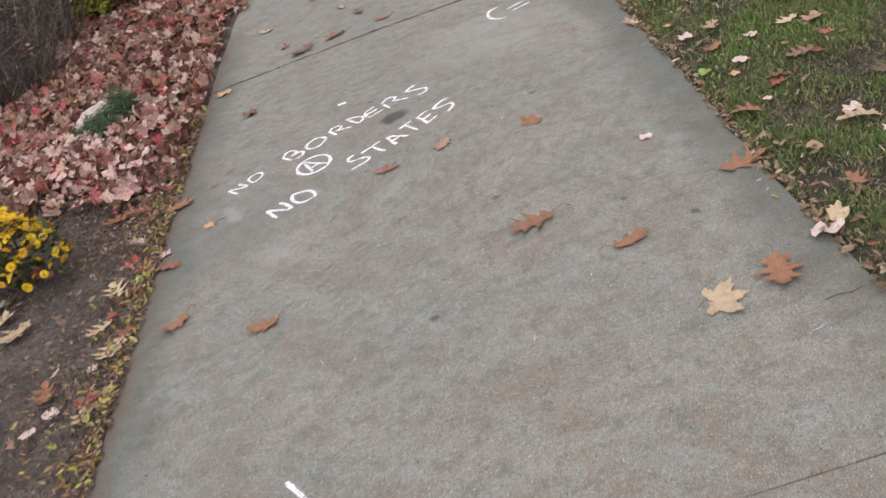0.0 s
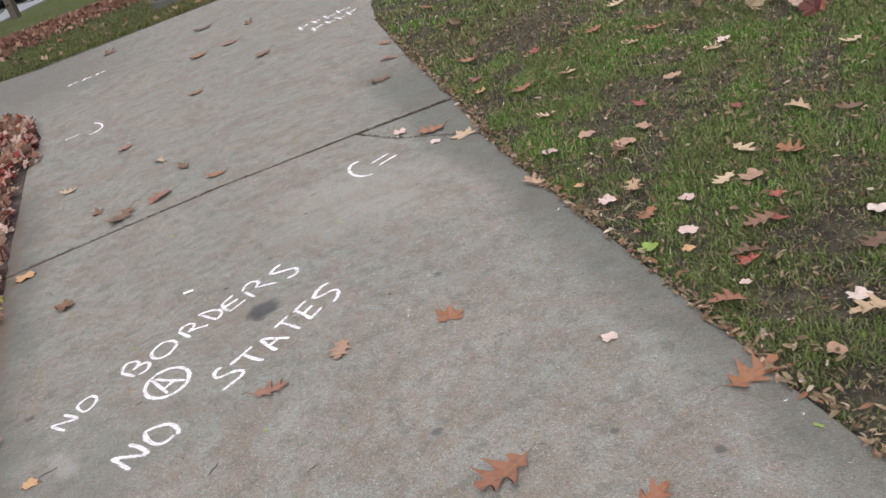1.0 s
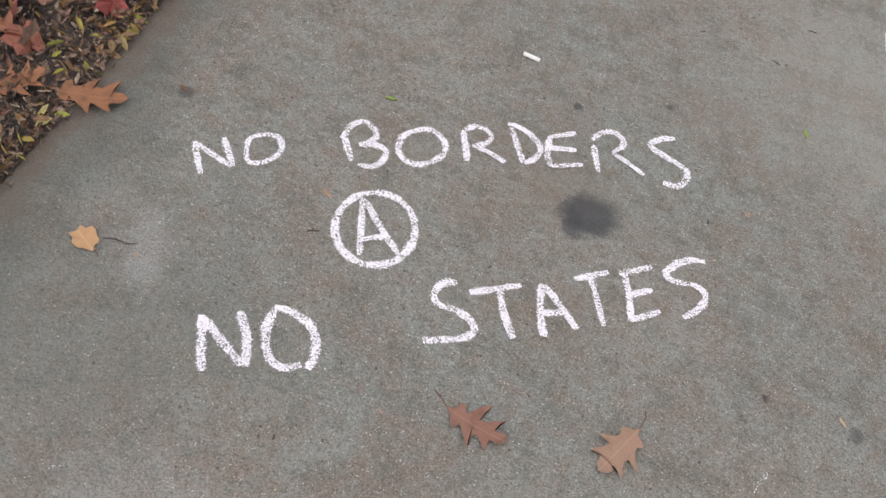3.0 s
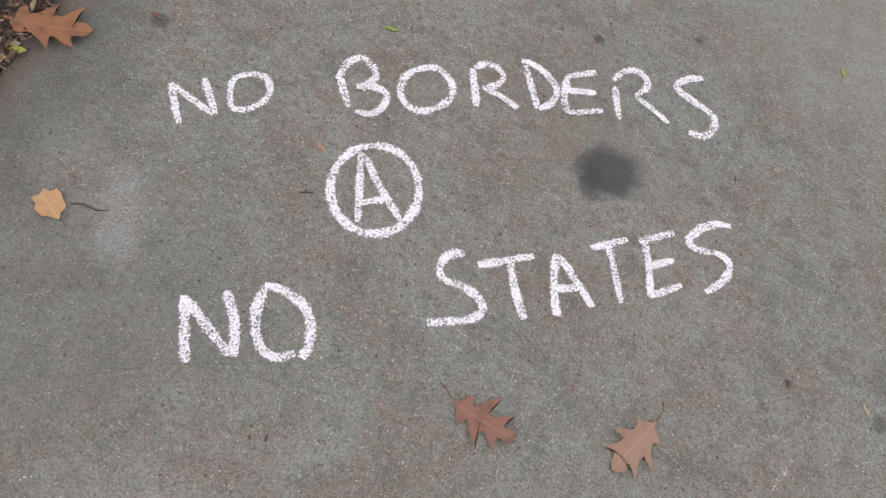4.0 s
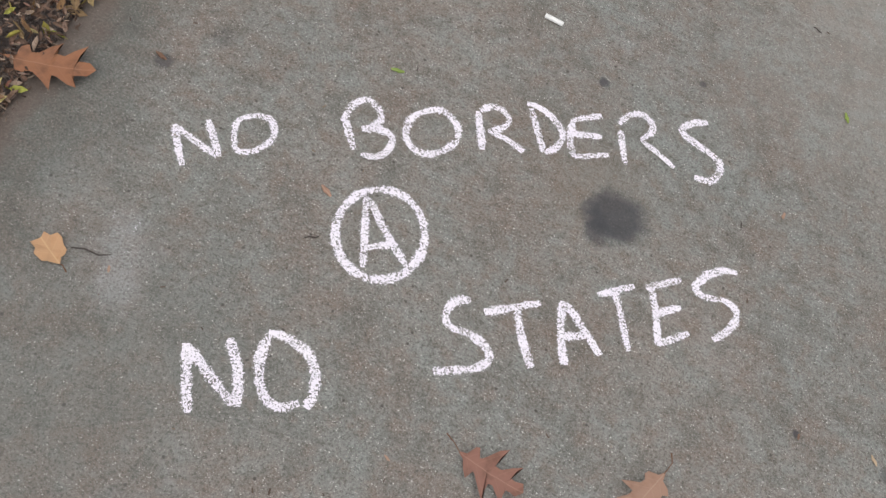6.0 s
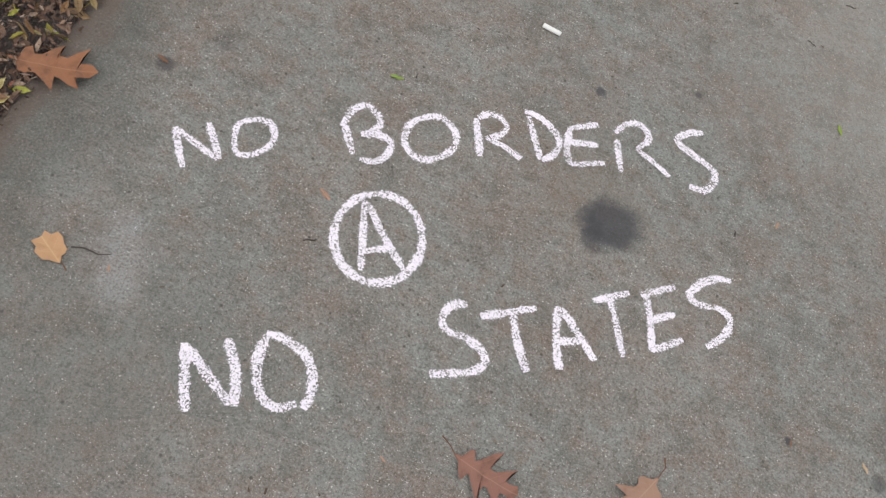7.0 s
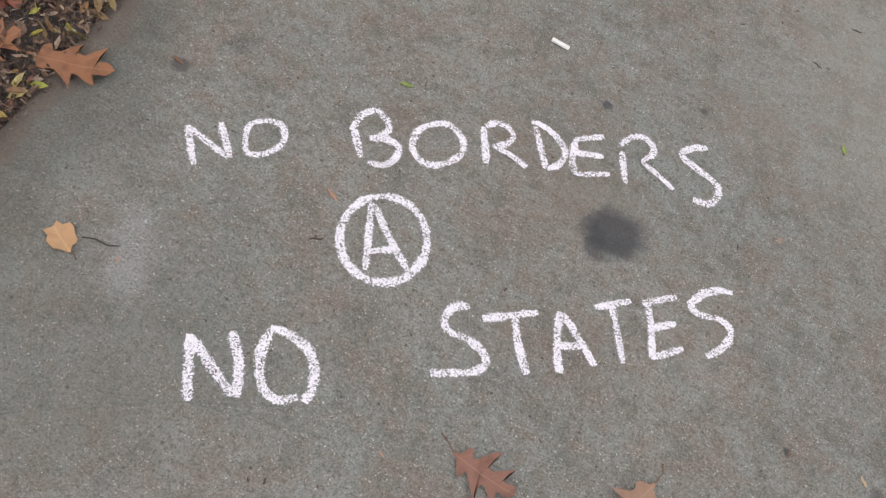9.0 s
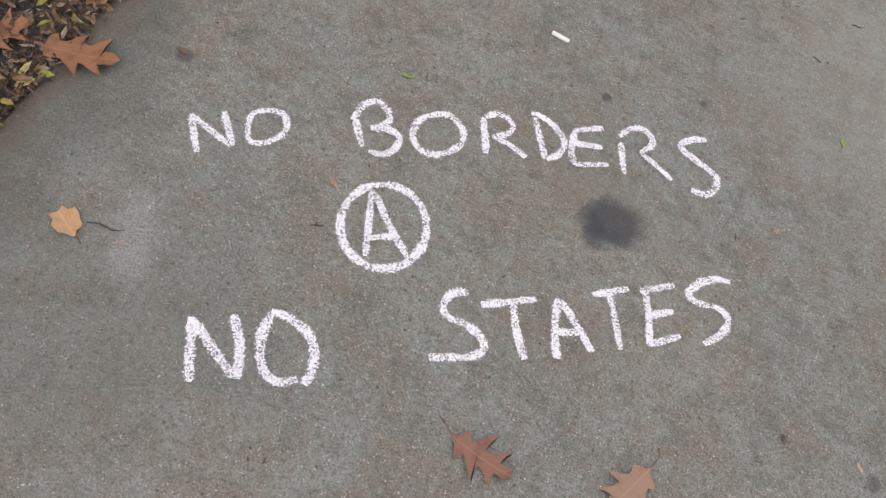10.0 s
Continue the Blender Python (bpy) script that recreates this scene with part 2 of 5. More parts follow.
AMBER = make_leaf("leaf_amber", [(0.0, (0.46, 0.26, 0.13)), (1.0, (0.52, 0.31, 0.17))], (0.62, 0.45, 0.25), (0.35, 0.17, 0.07))
GREEN = make_leaf("leaf_green", [(0.0, (0.24, 0.32, 0.06)), (1.0, (0.20, 0.29, 0.07))], (0.38, 0.44, 0.12), (0.14, 0.2, 0.04))
DARK = make_leaf("leaf_dark_curled", [(0.0, (0.13, 0.075, 0.05)), (1.0, (0.20, 0.11, 0.07))], (0.24, 0.15, 0.1))
STEM = make_plain("leaf_stem", (0.17, 0.085, 0.05), 0.7)
MAPLE_LITTER = make_litter("maple_litter", [(0.0, (0.11, 0.035, 0.035)), (0.16, (0.27, 0.13, 0.095)), (0.34, (0.48, 0.34, 0.27)), (0.44, (0.17, 0.07, 0.06)), (0.58, (0.36, 0.22, 0.155)), (0.74, (0.66, 0.53, 0.47)), (0.86, (0.40, 0.06, 0.075)), (1.0, (0.30, 0.19, 0.11))])
FRAGMENT = make_litter("leaf_fragments", [(0.0, (0.10, 0.065, 0.052)), (0.35, (0.20, 0.125, 0.092)), (0.6, (0.31, 0.21, 0.155)), (0.8, (0.44, 0.34, 0.26)), (0.9, (0.26, 0.11, 0.08)), (1.0, (0.56, 0.47, 0.38))], 0.85)
ROW_LITTER = make_litter("row_litter", [(0.0, (0.12, 0.045, 0.04)), (0.4, (0.20, 0.085, 0.07)), (0.75, (0.26, 0.14, 0.10)), (1.0, (0.40, 0.28, 0.2))])
MULCH = make_litter("mulch", [(0.0, (0.07, 0.05, 0.042)), (0.4, (0.12, 0.085, 0.068)), (0.8, (0.17, 0.125, 0.10)), (0.95, (0.23, 0.175, 0.13)), (1.0, (0.32, 0.25, 0.19))], 0.9)
LEAFLET = make_litter("leaflets", [(0.0, (0.40, 0.29, 0.08)), (0.22, (0.36, 0.40, 0.08)), (0.45, (0.36, 0.22, 0.08)), (0.75, (0.24, 0.14, 0.08)), (1.0, (0.52, 0.46, 0.20))])
CHIPS = make_litter("lawn_bits", [(0.0, (0.13, 0.09, 0.055)), (0.4, (0.22, 0.16, 0.10)), (0.7, (0.32, 0.25, 0.17)), (0.88, (0.24, 0.11, 0.06)), (1.0, (0.50, 0.43, 0.36))])
PALE_LITTER = make_litter("pale_litter", [(0.0, (0.56, 0.33, 0.31)), (0.4, (0.68, 0.50, 0.46)), (0.7, (0.60, 0.40, 0.32)), (1.0, (0.46, 0.09, 0.11))])
THATCH = make_litter("thatch", [(0.0, (0.10, 0.08, 0.05)), (0.5, (0.20, 0.165, 0.10)), (1.0, (0.33, 0.28, 0.19))], 0.9)
JOINT_SOIL = make_litter("joint_soil", [(0.0, (0.025, 0.022, 0.018)), (0.7, (0.06, 0.05, 0.04)), (0.95, (0.09, 0.07, 0.05)), (1.0, (0.22, 0.16, 0.1))], 0.95)
TWIG = make_plain("twig", (0.075, 0.060, 0.054), 0.85)


# ---- mesh helpers ----
def link(name, data, material, parent=None, label=""):
    ob = new(name, data)
    if material:
        data.materials.clear()
        data.materials.append(material)
    if parent:
        ob.parent = parent
    return tagged(ob, label)


def part(name, bm, material, parent=None, label="", smooth=False):
    """Links a bmesh as one mesh object under a thing or a part."""
    me = bpy.data.meshes.new(name)
    bm.to_mesh(me)
    bm.free()
    if smooth:
        me.polygons.foreach_set("use_smooth", [True] * len(me.polygons))
    return link(name, me, material, parent, label)


def empty(name, x, y, z=0.0, turn=0.0):
    ob = new(name)
    ob.empty_display_size = 0.1
    ob.matrix_world = pose(x, y, z, 0, 0, turn)
    return ob


def mesh_of(name, verts, faces, smooth=False):
    me = bpy.data.meshes.new(name)
    me.from_pydata([tuple(v) for v in verts], [], faces)
    if smooth:
        me.polygons.foreach_set("use_smooth", [True] * len(me.polygons))
    me.update()
    return me


def box(bm, x0, y0, z0, x1, y1, z1, bevel=0.0):
    g = bmesh.ops.create_cube(bm, size=1.0)
    vs = g["verts"]
    for v in vs:
        v.co = Vector((x0 + (v.co.x + 0.5) * (x1 - x0), y0 + (v.co.y + 0.5) * (y1 - y0), z0 + (v.co.z + 0.5) * (z1 - z0)))
    if bevel:
        es = list({e for v in vs for e in v.link_edges})
        bmesh.ops.bevel(bm, geom=es, offset=bevel, segments=2, affect="EDGES", profile=0.5)
    return bm


def tube(bm, points, radii, sides=6):
    """A round bar along points."""
    rings = []
    for k, p in enumerate(points):
        p = Vector(p)
        a, b = Vector(points[max(k - 1, 0)]), Vector(points[min(k + 1, len(points) - 1)])
        q = (b - a).to_track_quat("Z", "Y")
        r = radii[k] if isinstance(radii, (list, tuple)) else radii
        rings.append([bm.verts.new(p + q @ Vector((r * math.cos(2 * math.pi * s / sides), r * math.sin(2 * math.pi * s / sides), 0))) for s in range(sides)])
    for a, b in zip(rings, rings[1:]):
        for s in range(sides):
            bm.faces.new((a[s], a[(s + 1) % sides], b[(s + 1) % sides], b[s]))
    bm.faces.new(rings[0][::-1])
    bm.faces.new(rings[-1])


def lathe(bm, profile, sides=24, centre=(0, 0)):
    """A turned form from (radius, height) pairs."""
    rings = [[bm.verts.new((centre[0] + r * math.cos(2 * math.pi * s / sides), centre[1] + r * math.sin(2 * math.pi * s / sides), z)) for s in range(sides)] for r, z in profile]
    for a, b in zip(rings, rings[1:]):
        for s in range(sides):
            bm.faces.new((a[s], a[(s + 1) % sides], b[(s + 1) % sides], b[s]))
    bm.faces.new(rings[0][::-1])
    bm.faces.new(rings[-1])


def hill(x, y):
    """Height of the ground: level round the paths, falling away to the street beyond them."""
    s = max(0.0, y - 6.6 - 0.2 * x)
    q = min(1.0, max(0.0, (s - 11) / 10))
    return -2.6 * (1 - math.exp(-s / 16)) - 0.4 * q * q * (3 - 2 * q)


def hills(x, y):
    s = np.maximum(0.0, y - 6.6 - 0.2 * x)
    q = np.clip((s - 11) / 10, 0, 1)
    return -2.6 * (1 - np.exp(-s / 16)) - 0.4 * q * q * (3 - 2 * q)


# ---- ground: one sheet ----
def grid_steps(fine0, fine1, step, lo, hi):
    out = list(np.arange(fine0, fine1, step))
    a, d = fine0, step
    while a > lo:
        d *= 1.35
        a -= d
        out.insert(0, a)
    a, d = fine1, step
    while a < hi:
        out.append(a)
        d *= 1.25
        a += d
    return out


def bed_end(x):
    """The far border of the planted bed."""
    return float(np.interp(x, [-7.0, -1.5, -0.9, -0.6, -0.45, -0.36], [6.2, 5.75, 5.25, 4.68, 4.45, 3.95]))


def bed_height(x, y):
    """Extra height of the leaf-covered bed and lawn beside the paths."""
    up = 0.0
    if x < -0.50 and y < bed_end(x) - 0.1:
        w = min(1.0, (-0.50 - x) / 0.6) * min(1.0, (bed_end(x) - 0.1 - y) / 0.4)
        up = w * (0.05 + 0.03 * noise.noise((x * 1.7, y * 1.7, 3.0)) + 0.016 * noise.noise((x * 7, y * 7, 9.0)))
    elif x > 1.62 and y < 4.2:
        w = min(1.0, (x - 1.62) / 0.4)
        up = w * (0.012 + 0.02 * noise.noise((x * 1.3, y * 1.3, 5.0)) + 0.006 * noise.noise((x * 9, y * 9, 2.0)))
    return up


def build_ground():
    xs = grid_steps(-4.2, 5.0, 0.085, -900, 900)
    ys = grid_steps(-3.4, 7.6, 0.085, -900, 1500)
    verts = [(x, y, hill(x, y) - (0.05 if -0.34 < x < 1.40 and y < 3.6 else 0.014) + bed_height(x, y)) for y in ys for x in xs]
    w = len(xs)
    faces = [(j * w + i, j * w + i + 1, (j + 1) * w + i + 1, (j + 1) * w + i) for j in range(len(ys) - 1) for i in range(w - 1)]
    me = mesh_of("ground", verts, faces, True)
    for m in (EARTH, SOIL, FIELD):
        me.materials.append(m)
    for p in me.polygons:
        c = p.center
        p.material_index = 1 if (-9 < c.x < 0.5 and c.y < bed_end(c.x) + 0.25) else (2 if c.y > 7.6 + 0.2 * c.x or abs(c.x) > 9 or c.y < -8 else 0)
    ob = new("ground", me)
    return tagged(ob, "grassy park ground with a dark soil bed, sloping down to a street", "ground", kind="structure")


build_ground()


# ---- concrete paths ----
def outline(points, wobble, seed):
    """A slab's border, cut into short lengths and slightly worn."""
    out = []
    for k, (x, y) in enumerate(points):
        x2, y2 = points[(k + 1) % len(points)]
        n = max(1, int(math.hypot(x2 - x, y2 - y) / 0.07))
        for s in range(n):
            f = s / n
            px, py = x + (x2 - x) * f, y + (y2 - y) * f
            out.append((px + wobble * noise.noise((px * 6, py * 6, seed)), py + wobble * noise.noise((px * 6, py * 6, seed + 7))))
    return out


def slab(points, parent, seed, wobble=0.007, drop=0.0, edge=0.006):
    bm = bmesh.new()
    ring = outline(points, wobble, seed)
    n = len(ring)
    cx, cy = sum(p[0] for p in ring) / n, sum(p[1] for p in ring) / n

    def inner(p, d):
        v = Vector((cx - p[0], cy - p[1]))
        v.normalize()
        return p[0] + v.x * d, p[1] + v.y * d
    low = [bm.verts.new((*p, -0.11)) for p in ring]
    mid = [bm.verts.new((*p, -edge - drop)) for p in ring]
    top = [bm.verts.new((*inner(p, edge), -drop)) for p in ring]
    for a, b in ((low, mid), (mid, top)):
        for k in range(n):
            bm.faces.new((a[k], a[(k + 1) % n], b[(k + 1) % n], b[k]))
    bm.faces.new(top)
    bm.faces.new(low[::-1])
    bmesh.ops.triangulate(bm, faces=[f for f in bm.faces if len(f.verts) > 4])
    return part("slab", bm, CONCRETE, parent)


pavement = tagged(empty("pavement", 0.0, 0.0), "worn grey concrete footpath in large slabs with dirty joints", "footpath", kind="structure")
J, K = 0.013, 0.001
slab([(-0.45, -9.55), (1.51, -9.55), (1.51, -5.702), (-0.45, -5.702)], pavement, 6.0, 0.002, edge=0.002)
slab([(-0.45, -13.4), (1.51, -13.4), (1.51, -9.552), (-0.45, -9.552)], pavement, 7.0, 0.002, edge=0.002)
slab([(-0.45, -5.7), (1.51, -5.7), (1.50, -1.90 - K), (-0.45, -1.90 - K)], pavement, 1.0, 0.002, edge=0.002)
slab([(-0.45, -1.90 + K), (1.50, -1.90 + K), (1.50, -0.8), (1.535, 0.0), (1.55, 0.7), (1.575, 1.36), (1.44, 1.53), (1.28, 1.69), (1.16, 1.945 - J), (0.5, 1.93 - J), (0.0, 1.875 - J), (-0.45, 1.812 - J)], pavement, 2.0, 0.004, edge=0.003)
slab([(1.172, 1.945 - J), (1.29, 1.70), (1.45, 1.54), (1.582, 1.375), (1.62, 1.6), (1.655, 1.94 - J)], pavement, 3.0, drop=0.003)
slab([(-0.45, 1.812 + J), (0.0, 1.875 + J), (0.5, 1.93 + J), (1.16, 1.945 + J), (1.655, 1.94 + J), (1.71, 2.72), (1.82, 3.84), (1.95, 4.5), (2.10, 4.85), (1.40, 6.76), (-0.5, 6.33), (-1.1, 6.42), (-7.0, 7.5),
      (-7.0, 6.2), (-1.5, 5.75), (-0.90, 5.25), (-0.60, 4.68), (-0.45, 4.45), (-0.37, 4.0), (-0.43, 3.4)], pavement, 4.0)
slab([(2.112, 4.87), (2.45, 5.35), (3.3, 6.2), (9.0, 9.6), (8.0, 11.3), (2.6, 7.35), (1.412, 6.77)], pavement, 5.0)

# ---- chalk writing ----
def smooth_line(points, step=0.006):
    """Points at even steps along a soft curve through the given ones."""
    p = [Vector((*q, 0)) for q in points]
    p = [2 * p[0] - p[1]] + p + [2 * p[-1] - p[-2]]
    out = []
    for a, b, c, d in zip(p, p[1:], p[2:], p[3:]):
        n = max(2, int((c - b).length / step))
        for s in range(n):
            t = s / n
            out.append(0.5 * (2 * b + (c - a) * t + (2 * a - 5 * b + 4 * c - d) * t * t + (3 * b - a - 3 * c + d) * t ** 3))
    out.append(p[-2])
    return out


def letter(parent, strokes, width, name="letter", lift=0.0012, powder=None):
    """A chalked sign: ribbons of powder, raised in the middle, uneven in width."""
    bm = bmesh.new()
    uv = bm.loops.layers.uv.new("UVMap")
    for k, stroke in enumerate(strokes):
        line = smooth_line(stroke)
        run, rows = 0.0, []
        for i, p in enumerate(line):
            a, b = line[max(i - 1, 0)], line[min(i + 1, len(line) - 1)]
            t = (b - a).normalized()
            side = Vector((-t.y, t.x, 0))
            w = width * 1.04 * (1.0 + 0.30 * noise.noise((p.x * 25, p.y * 25, k * 3.0)))
            w *= min(1.0, 0.7 + 0.3 * min(i, len(line) - 1 - i) / 2)
            run += (p - a).length if i else 0.0
            z = lift + k * 0.0007 + 0.0005 * i / len(line)
            rows.append((run, [bm.verts.new((*(p + side * w * f).xy, z + 0.0006 * (1 - f * f))) for f in (-1, -0.4, 0.4, 1)]))
        for (ra, a), (rb, b) in zip(rows, rows[1:]):
            for s in range(3):
                f = bm.faces.new((a[s], a[s + 1], b[s + 1], b[s]))
                cross = (0.0, 0.3, 0.7, 1.0)
                for loop, (u, v) in zip(f.loops, ((ra, cross[s]), (ra, cross[s + 1]), (rb, cross[s + 1]), (rb, cross[s]))):
                    loop[uv].uv = (u, v)
    return part(name, bm, powder or CHALK, parent)


def chalk_line(label):
    return tagged(empty("chalk_writing", 0.0, 0.0), label, "chalk writing", "chalk writing on the path")


top_line = chalk_line("white chalk words NO BORDERS handwritten on concrete")
letter(top_line, [[(-0.223, 0.407), (-0.179, 0.347)], [(-0.223, 0.406), (-0.140, 0.386)], [(-0.182, 0.441), (-0.138, 0.387)]], 0.0085)
letter(top_line, [[(-0.143, 0.463), (-0.130, 0.479), (-0.105, 0.491), (-0.088, 0.481), (-0.081, 0.458), (-0.088, 0.436), (-0.100, 0.420), (-0.120, 0.412), (-0.133, 0.429), (-0.142, 0.454), (-0.139, 0.468)]], 0.0085)
letter(top_line, [[(0.005, 0.553), (0.041, 0.504)], [(0.004, 0.545), (0.006, 0.582), (0.021, 0.605), (0.041, 0.602), (0.058, 0.584), (0.052, 0.560), (0.037, 0.547)], [(0.037, 0.547), (0.066, 0.561), (0.088, 0.556), (0.090, 0.529), (0.076, 0.507), (0.054, 0.500)]], 0.0098)
letter(top_line, [[(0.106, 0.622), (0.127, 0.643), (0.151, 0.652), (0.178, 0.635), (0.186, 0.607), (0.175, 0.579), (0.149, 0.556), (0.123, 0.556), (0.106, 0.576), (0.102, 0.605), (0.111, 0.628)]], 0.0098)
letter(top_line, [[(0.200, 0.684), (0.232, 0.612)], [(0.203, 0.684), (0.216, 0.703), (0.236, 0.708), (0.255, 0.695), (0.250, 0.672), (0.229, 0.651)], [(0.231, 0.653), (0.263, 0.652), (0.298, 0.644)]], 0.0098)
letter(top_line, [[(0.283, 0.739), (0.330, 0.661)], [(0.273, 0.745), (0.296, 0.748), (0.330, 0.736), (0.351, 0.714), (0.348, 0.683), (0.332, 0.661)]], 0.0098)
letter(top_line, [[(0.359, 0.755), (0.368, 0.704), (0.383, 0.680)], [(0.359, 0.755), (0.405, 0.791)], [(0.364, 0.724), (0.417, 0.746)], [(0.383, 0.680), (0.438, 0.715)]], 0.0095)
letter(top_line, [[(0.445, 0.780), (0.472, 0.713)], [(0.439, 0.791), (0.450, 0.817), (0.472, 0.834), (0.494, 0.827), (0.500, 0.807), (0.485, 0.778)], [(0.485, 0.778), (0.523, 0.766), (0.557, 0.752)]], 0.0095)
letter(top_line, [[(0.596, 0.885), (0.571, 0.870), (0.552, 0.843), (0.569, 0.830), (0.603, 0.822), (0.632, 0.811), (0.639, 0.790), (0.627, 0.760), (0.597, 0.753)]], 0.011)

ring_sign = chalk_line("white chalk letter A inside a circle on concrete")
cx, cy, ex, ey = 0.136, 0.382, Vector((0.0615, 0.037)), Vector((-0.033, 0.072))
letter(ring_sign, [[(cx + math.cos(a) * ex.x + math.sin(a) * ey.x, cy + math.cos(a) * ex.y + math.sin(a) * ey.y) for a in [math.pi * (0.5 + k / 12) for k in range(25)]]], 0.0105, "ring")
letter(ring_sign, [[(0.092, 0.434), (0.133, 0.314)], [(0.097, 0.431), (0.139, 0.391), (0.192, 0.346)], [(0.122, 0.344), (0.159, 0.372)]], 0.0095, lift=0.0022)

low_line = chalk_line("white chalk words NO STATES in bold strokes on concrete")
letter(low_line, [[(-0.045, 0.092), (0.001, 0.002)], [(-0.042, 0.089), (0.051, 0.037)], [(0.005, 0.124), (0.037, 0.083), (0.057, 0.037)]], 0.0112)
letter(low_line, [[(0.050, 0.157), (0.079, 0.160), (0.111, 0.152), (0.134, 0.130), (0.145, 0.101), (0.143, 0.075)], [(0.052, 0.154), (0.055, 0.121), (0.071, 0.081), (0.092, 0.062), (0.112, 0.062), (0.132, 0.078)]], 0.0112)
letter(low_line, [[(0.304, 0.341), (0.282, 0.326), (0.276, 0.299), (0.289, 0.284), (0.323, 0.285), (0.351, 0.277), (0.362, 0.261), (0.350, 0.240), (0.323, 0.223), (0.290, 0.205)]], 0.0108)
letter(low_line, [[(0.331, 0.330), (0.409, 0.388)], [(0.374, 0.362), (0.403, 0.309), (0.427, 0.276)]], 0.0105)
letter(low_line, [[(0.441, 0.407), (0.456, 0.346), (0.474, 0.304)], [(0.445, 0.406), (0.486, 0.375), (0.523, 0.344)], [(0.456, 0.346), (0.496, 0.367)]], 0.0108)
letter(low_line, [[(0.492, 0.445), (0.546, 0.489)], [(0.516, 0.467), (0.542, 0.418), (0.565, 0.372)]], 0.0095)
letter(low_line, [[(0.574, 0.502), (0.593, 0.456), (0.609, 0.404)], [(0.565, 0.495), (0.619, 0.539)], [(0.591, 0.456), (0.630, 0.488)], [(0.608, 0.406), (0.653, 0.449)]], 0.0095)
letter(low_line, [[(0.712, 0.601), (0.686, 0.592), (0.658, 0.567), (0.647, 0.535), (0.668, 0.529), (0.699, 0.537), (0.723, 0.529), (0.725, 0.506), (0.713, 0.479), (0.695, 0.457)]], 0.010)

smile = tagged(empty("chalk_drawing", 0.0, 0.0), "white chalk smiling face of a bracket and two bars", "chalk drawing", "chalk drawings on the path")
letter(smile, [[(1.082, 1.585), (1.042, 1.570), (1.022, 1.510), (1.030, 1.440), (1.060, 1.395), (1.094, 1.385)]], 0.011, "mouth")
letter(smile, [[(1.120, 1.505), (1.208, 1.545)]], 0.010, "eye")
letter(smile, [[(1.140, 1.455), (1.232, 1.492)]], 0.010, "eye")
frown = tagged(empty("chalk_drawing", 0.0, 0.0), "faded white chalk bracket and dash near the path junction", "chalk drawing", "chalk drawings on the path")
letter(frown, [[(-0.04, 3.90), (0.002, 3.80), (-0.01, 3.70), (-0.077, 3.655)]], 0.012, "mouth")
letter(frown, [[(-0.225, 3.735), (-0.134, 3.755)]], 0.011, "eye")


def scrawl(x, y, length, height, turn, rows, label):
    """Distant writing that cannot be read: short chalk bars of its size."""
    thing = tagged(empty("chalk_scrawl", x, y, 0.0, turn), label, "chalk writing", "chalk writing on the path")
    rnd = random.Random(int(1000 * (x + 9) + y))
    for r in range(rows):
        u = 0.0
        while u < length:
            w = rnd.uniform(0.05, 0.12)
            v = -r * height * 1.5 + rnd.uniform(-0.01, 0.01)
            letter(thing, [[(u, v), (u + w * 0.4, v + height)], [(u, v + height * 0.5), (u + w, v + height * rnd.uniform(0.2, 0.9))]], 0.013, "bar")
            u += w + 0.03


scrawl(1.42, 4.40, 0.42, 0.11, 20, 2, "faded white chalk writing at the path junction")
scrawl(-0.22, 5.25, 0.24, 0.05, 12, 1, "small faded chalk writing at the far border of the path")
pink_mark = tagged(empty("chalk_drawing", 0.0, 0.0), "short thick pink-white chalk mark on concrete", "chalk drawing", "chalk drawings on the path")
letter(pink_mark, [[(0.088, -1.447), (0.108, -1.478), (0.135, -1.53), (0.13, -1.60)]], 0.011, "bar")

# the stick of chalk left lying
bm = bmesh.new()
tube(bm, [(-0.019, 0, 0.0), (-0.0182, 0, 0.0), (0.016, 0, 0.0), (0.0185, 0, 0.0)], [0.0035, 0.0046, 0.0046, 0.0036], 10)
stick = tagged(part("chalk_stick", bm, make_plain("chalk_stick_white", (0.86, 0.86, 0.84), 0.95, 0.1, wear=0.08), smooth=True), "short white stick of chalk lying on concrete", "chalk")
stick.matrix_world = pose(0.2625, 0.953, 0.0047, 0, 0, -3)


# ---- leaves ----
OAK_HALF = [(0.012, 0.0, 0.0), (0.05, 0.10, 0.09), (0.19, 0.15, 0.14), (0.25, 0.22, 0.19), (0.10, 0.27, 0.26), (0.11, 0.34, 0.33), (0.31, 0.45, 0.40), (0.42, 0.57, 0.46),
            (0.30, 0.545, 0.49), (0.12, 0.53, 0.53), (0.12, 0.61, 0.60), (0.27, 0.73, 0.67), (0.33, 0.84, 0.72), (0.22, 0.79, 0.75), (0.09, 0.77, 0.78), (0.08, 0.85, 0.85), (0.11, 0.93, 0.91)]


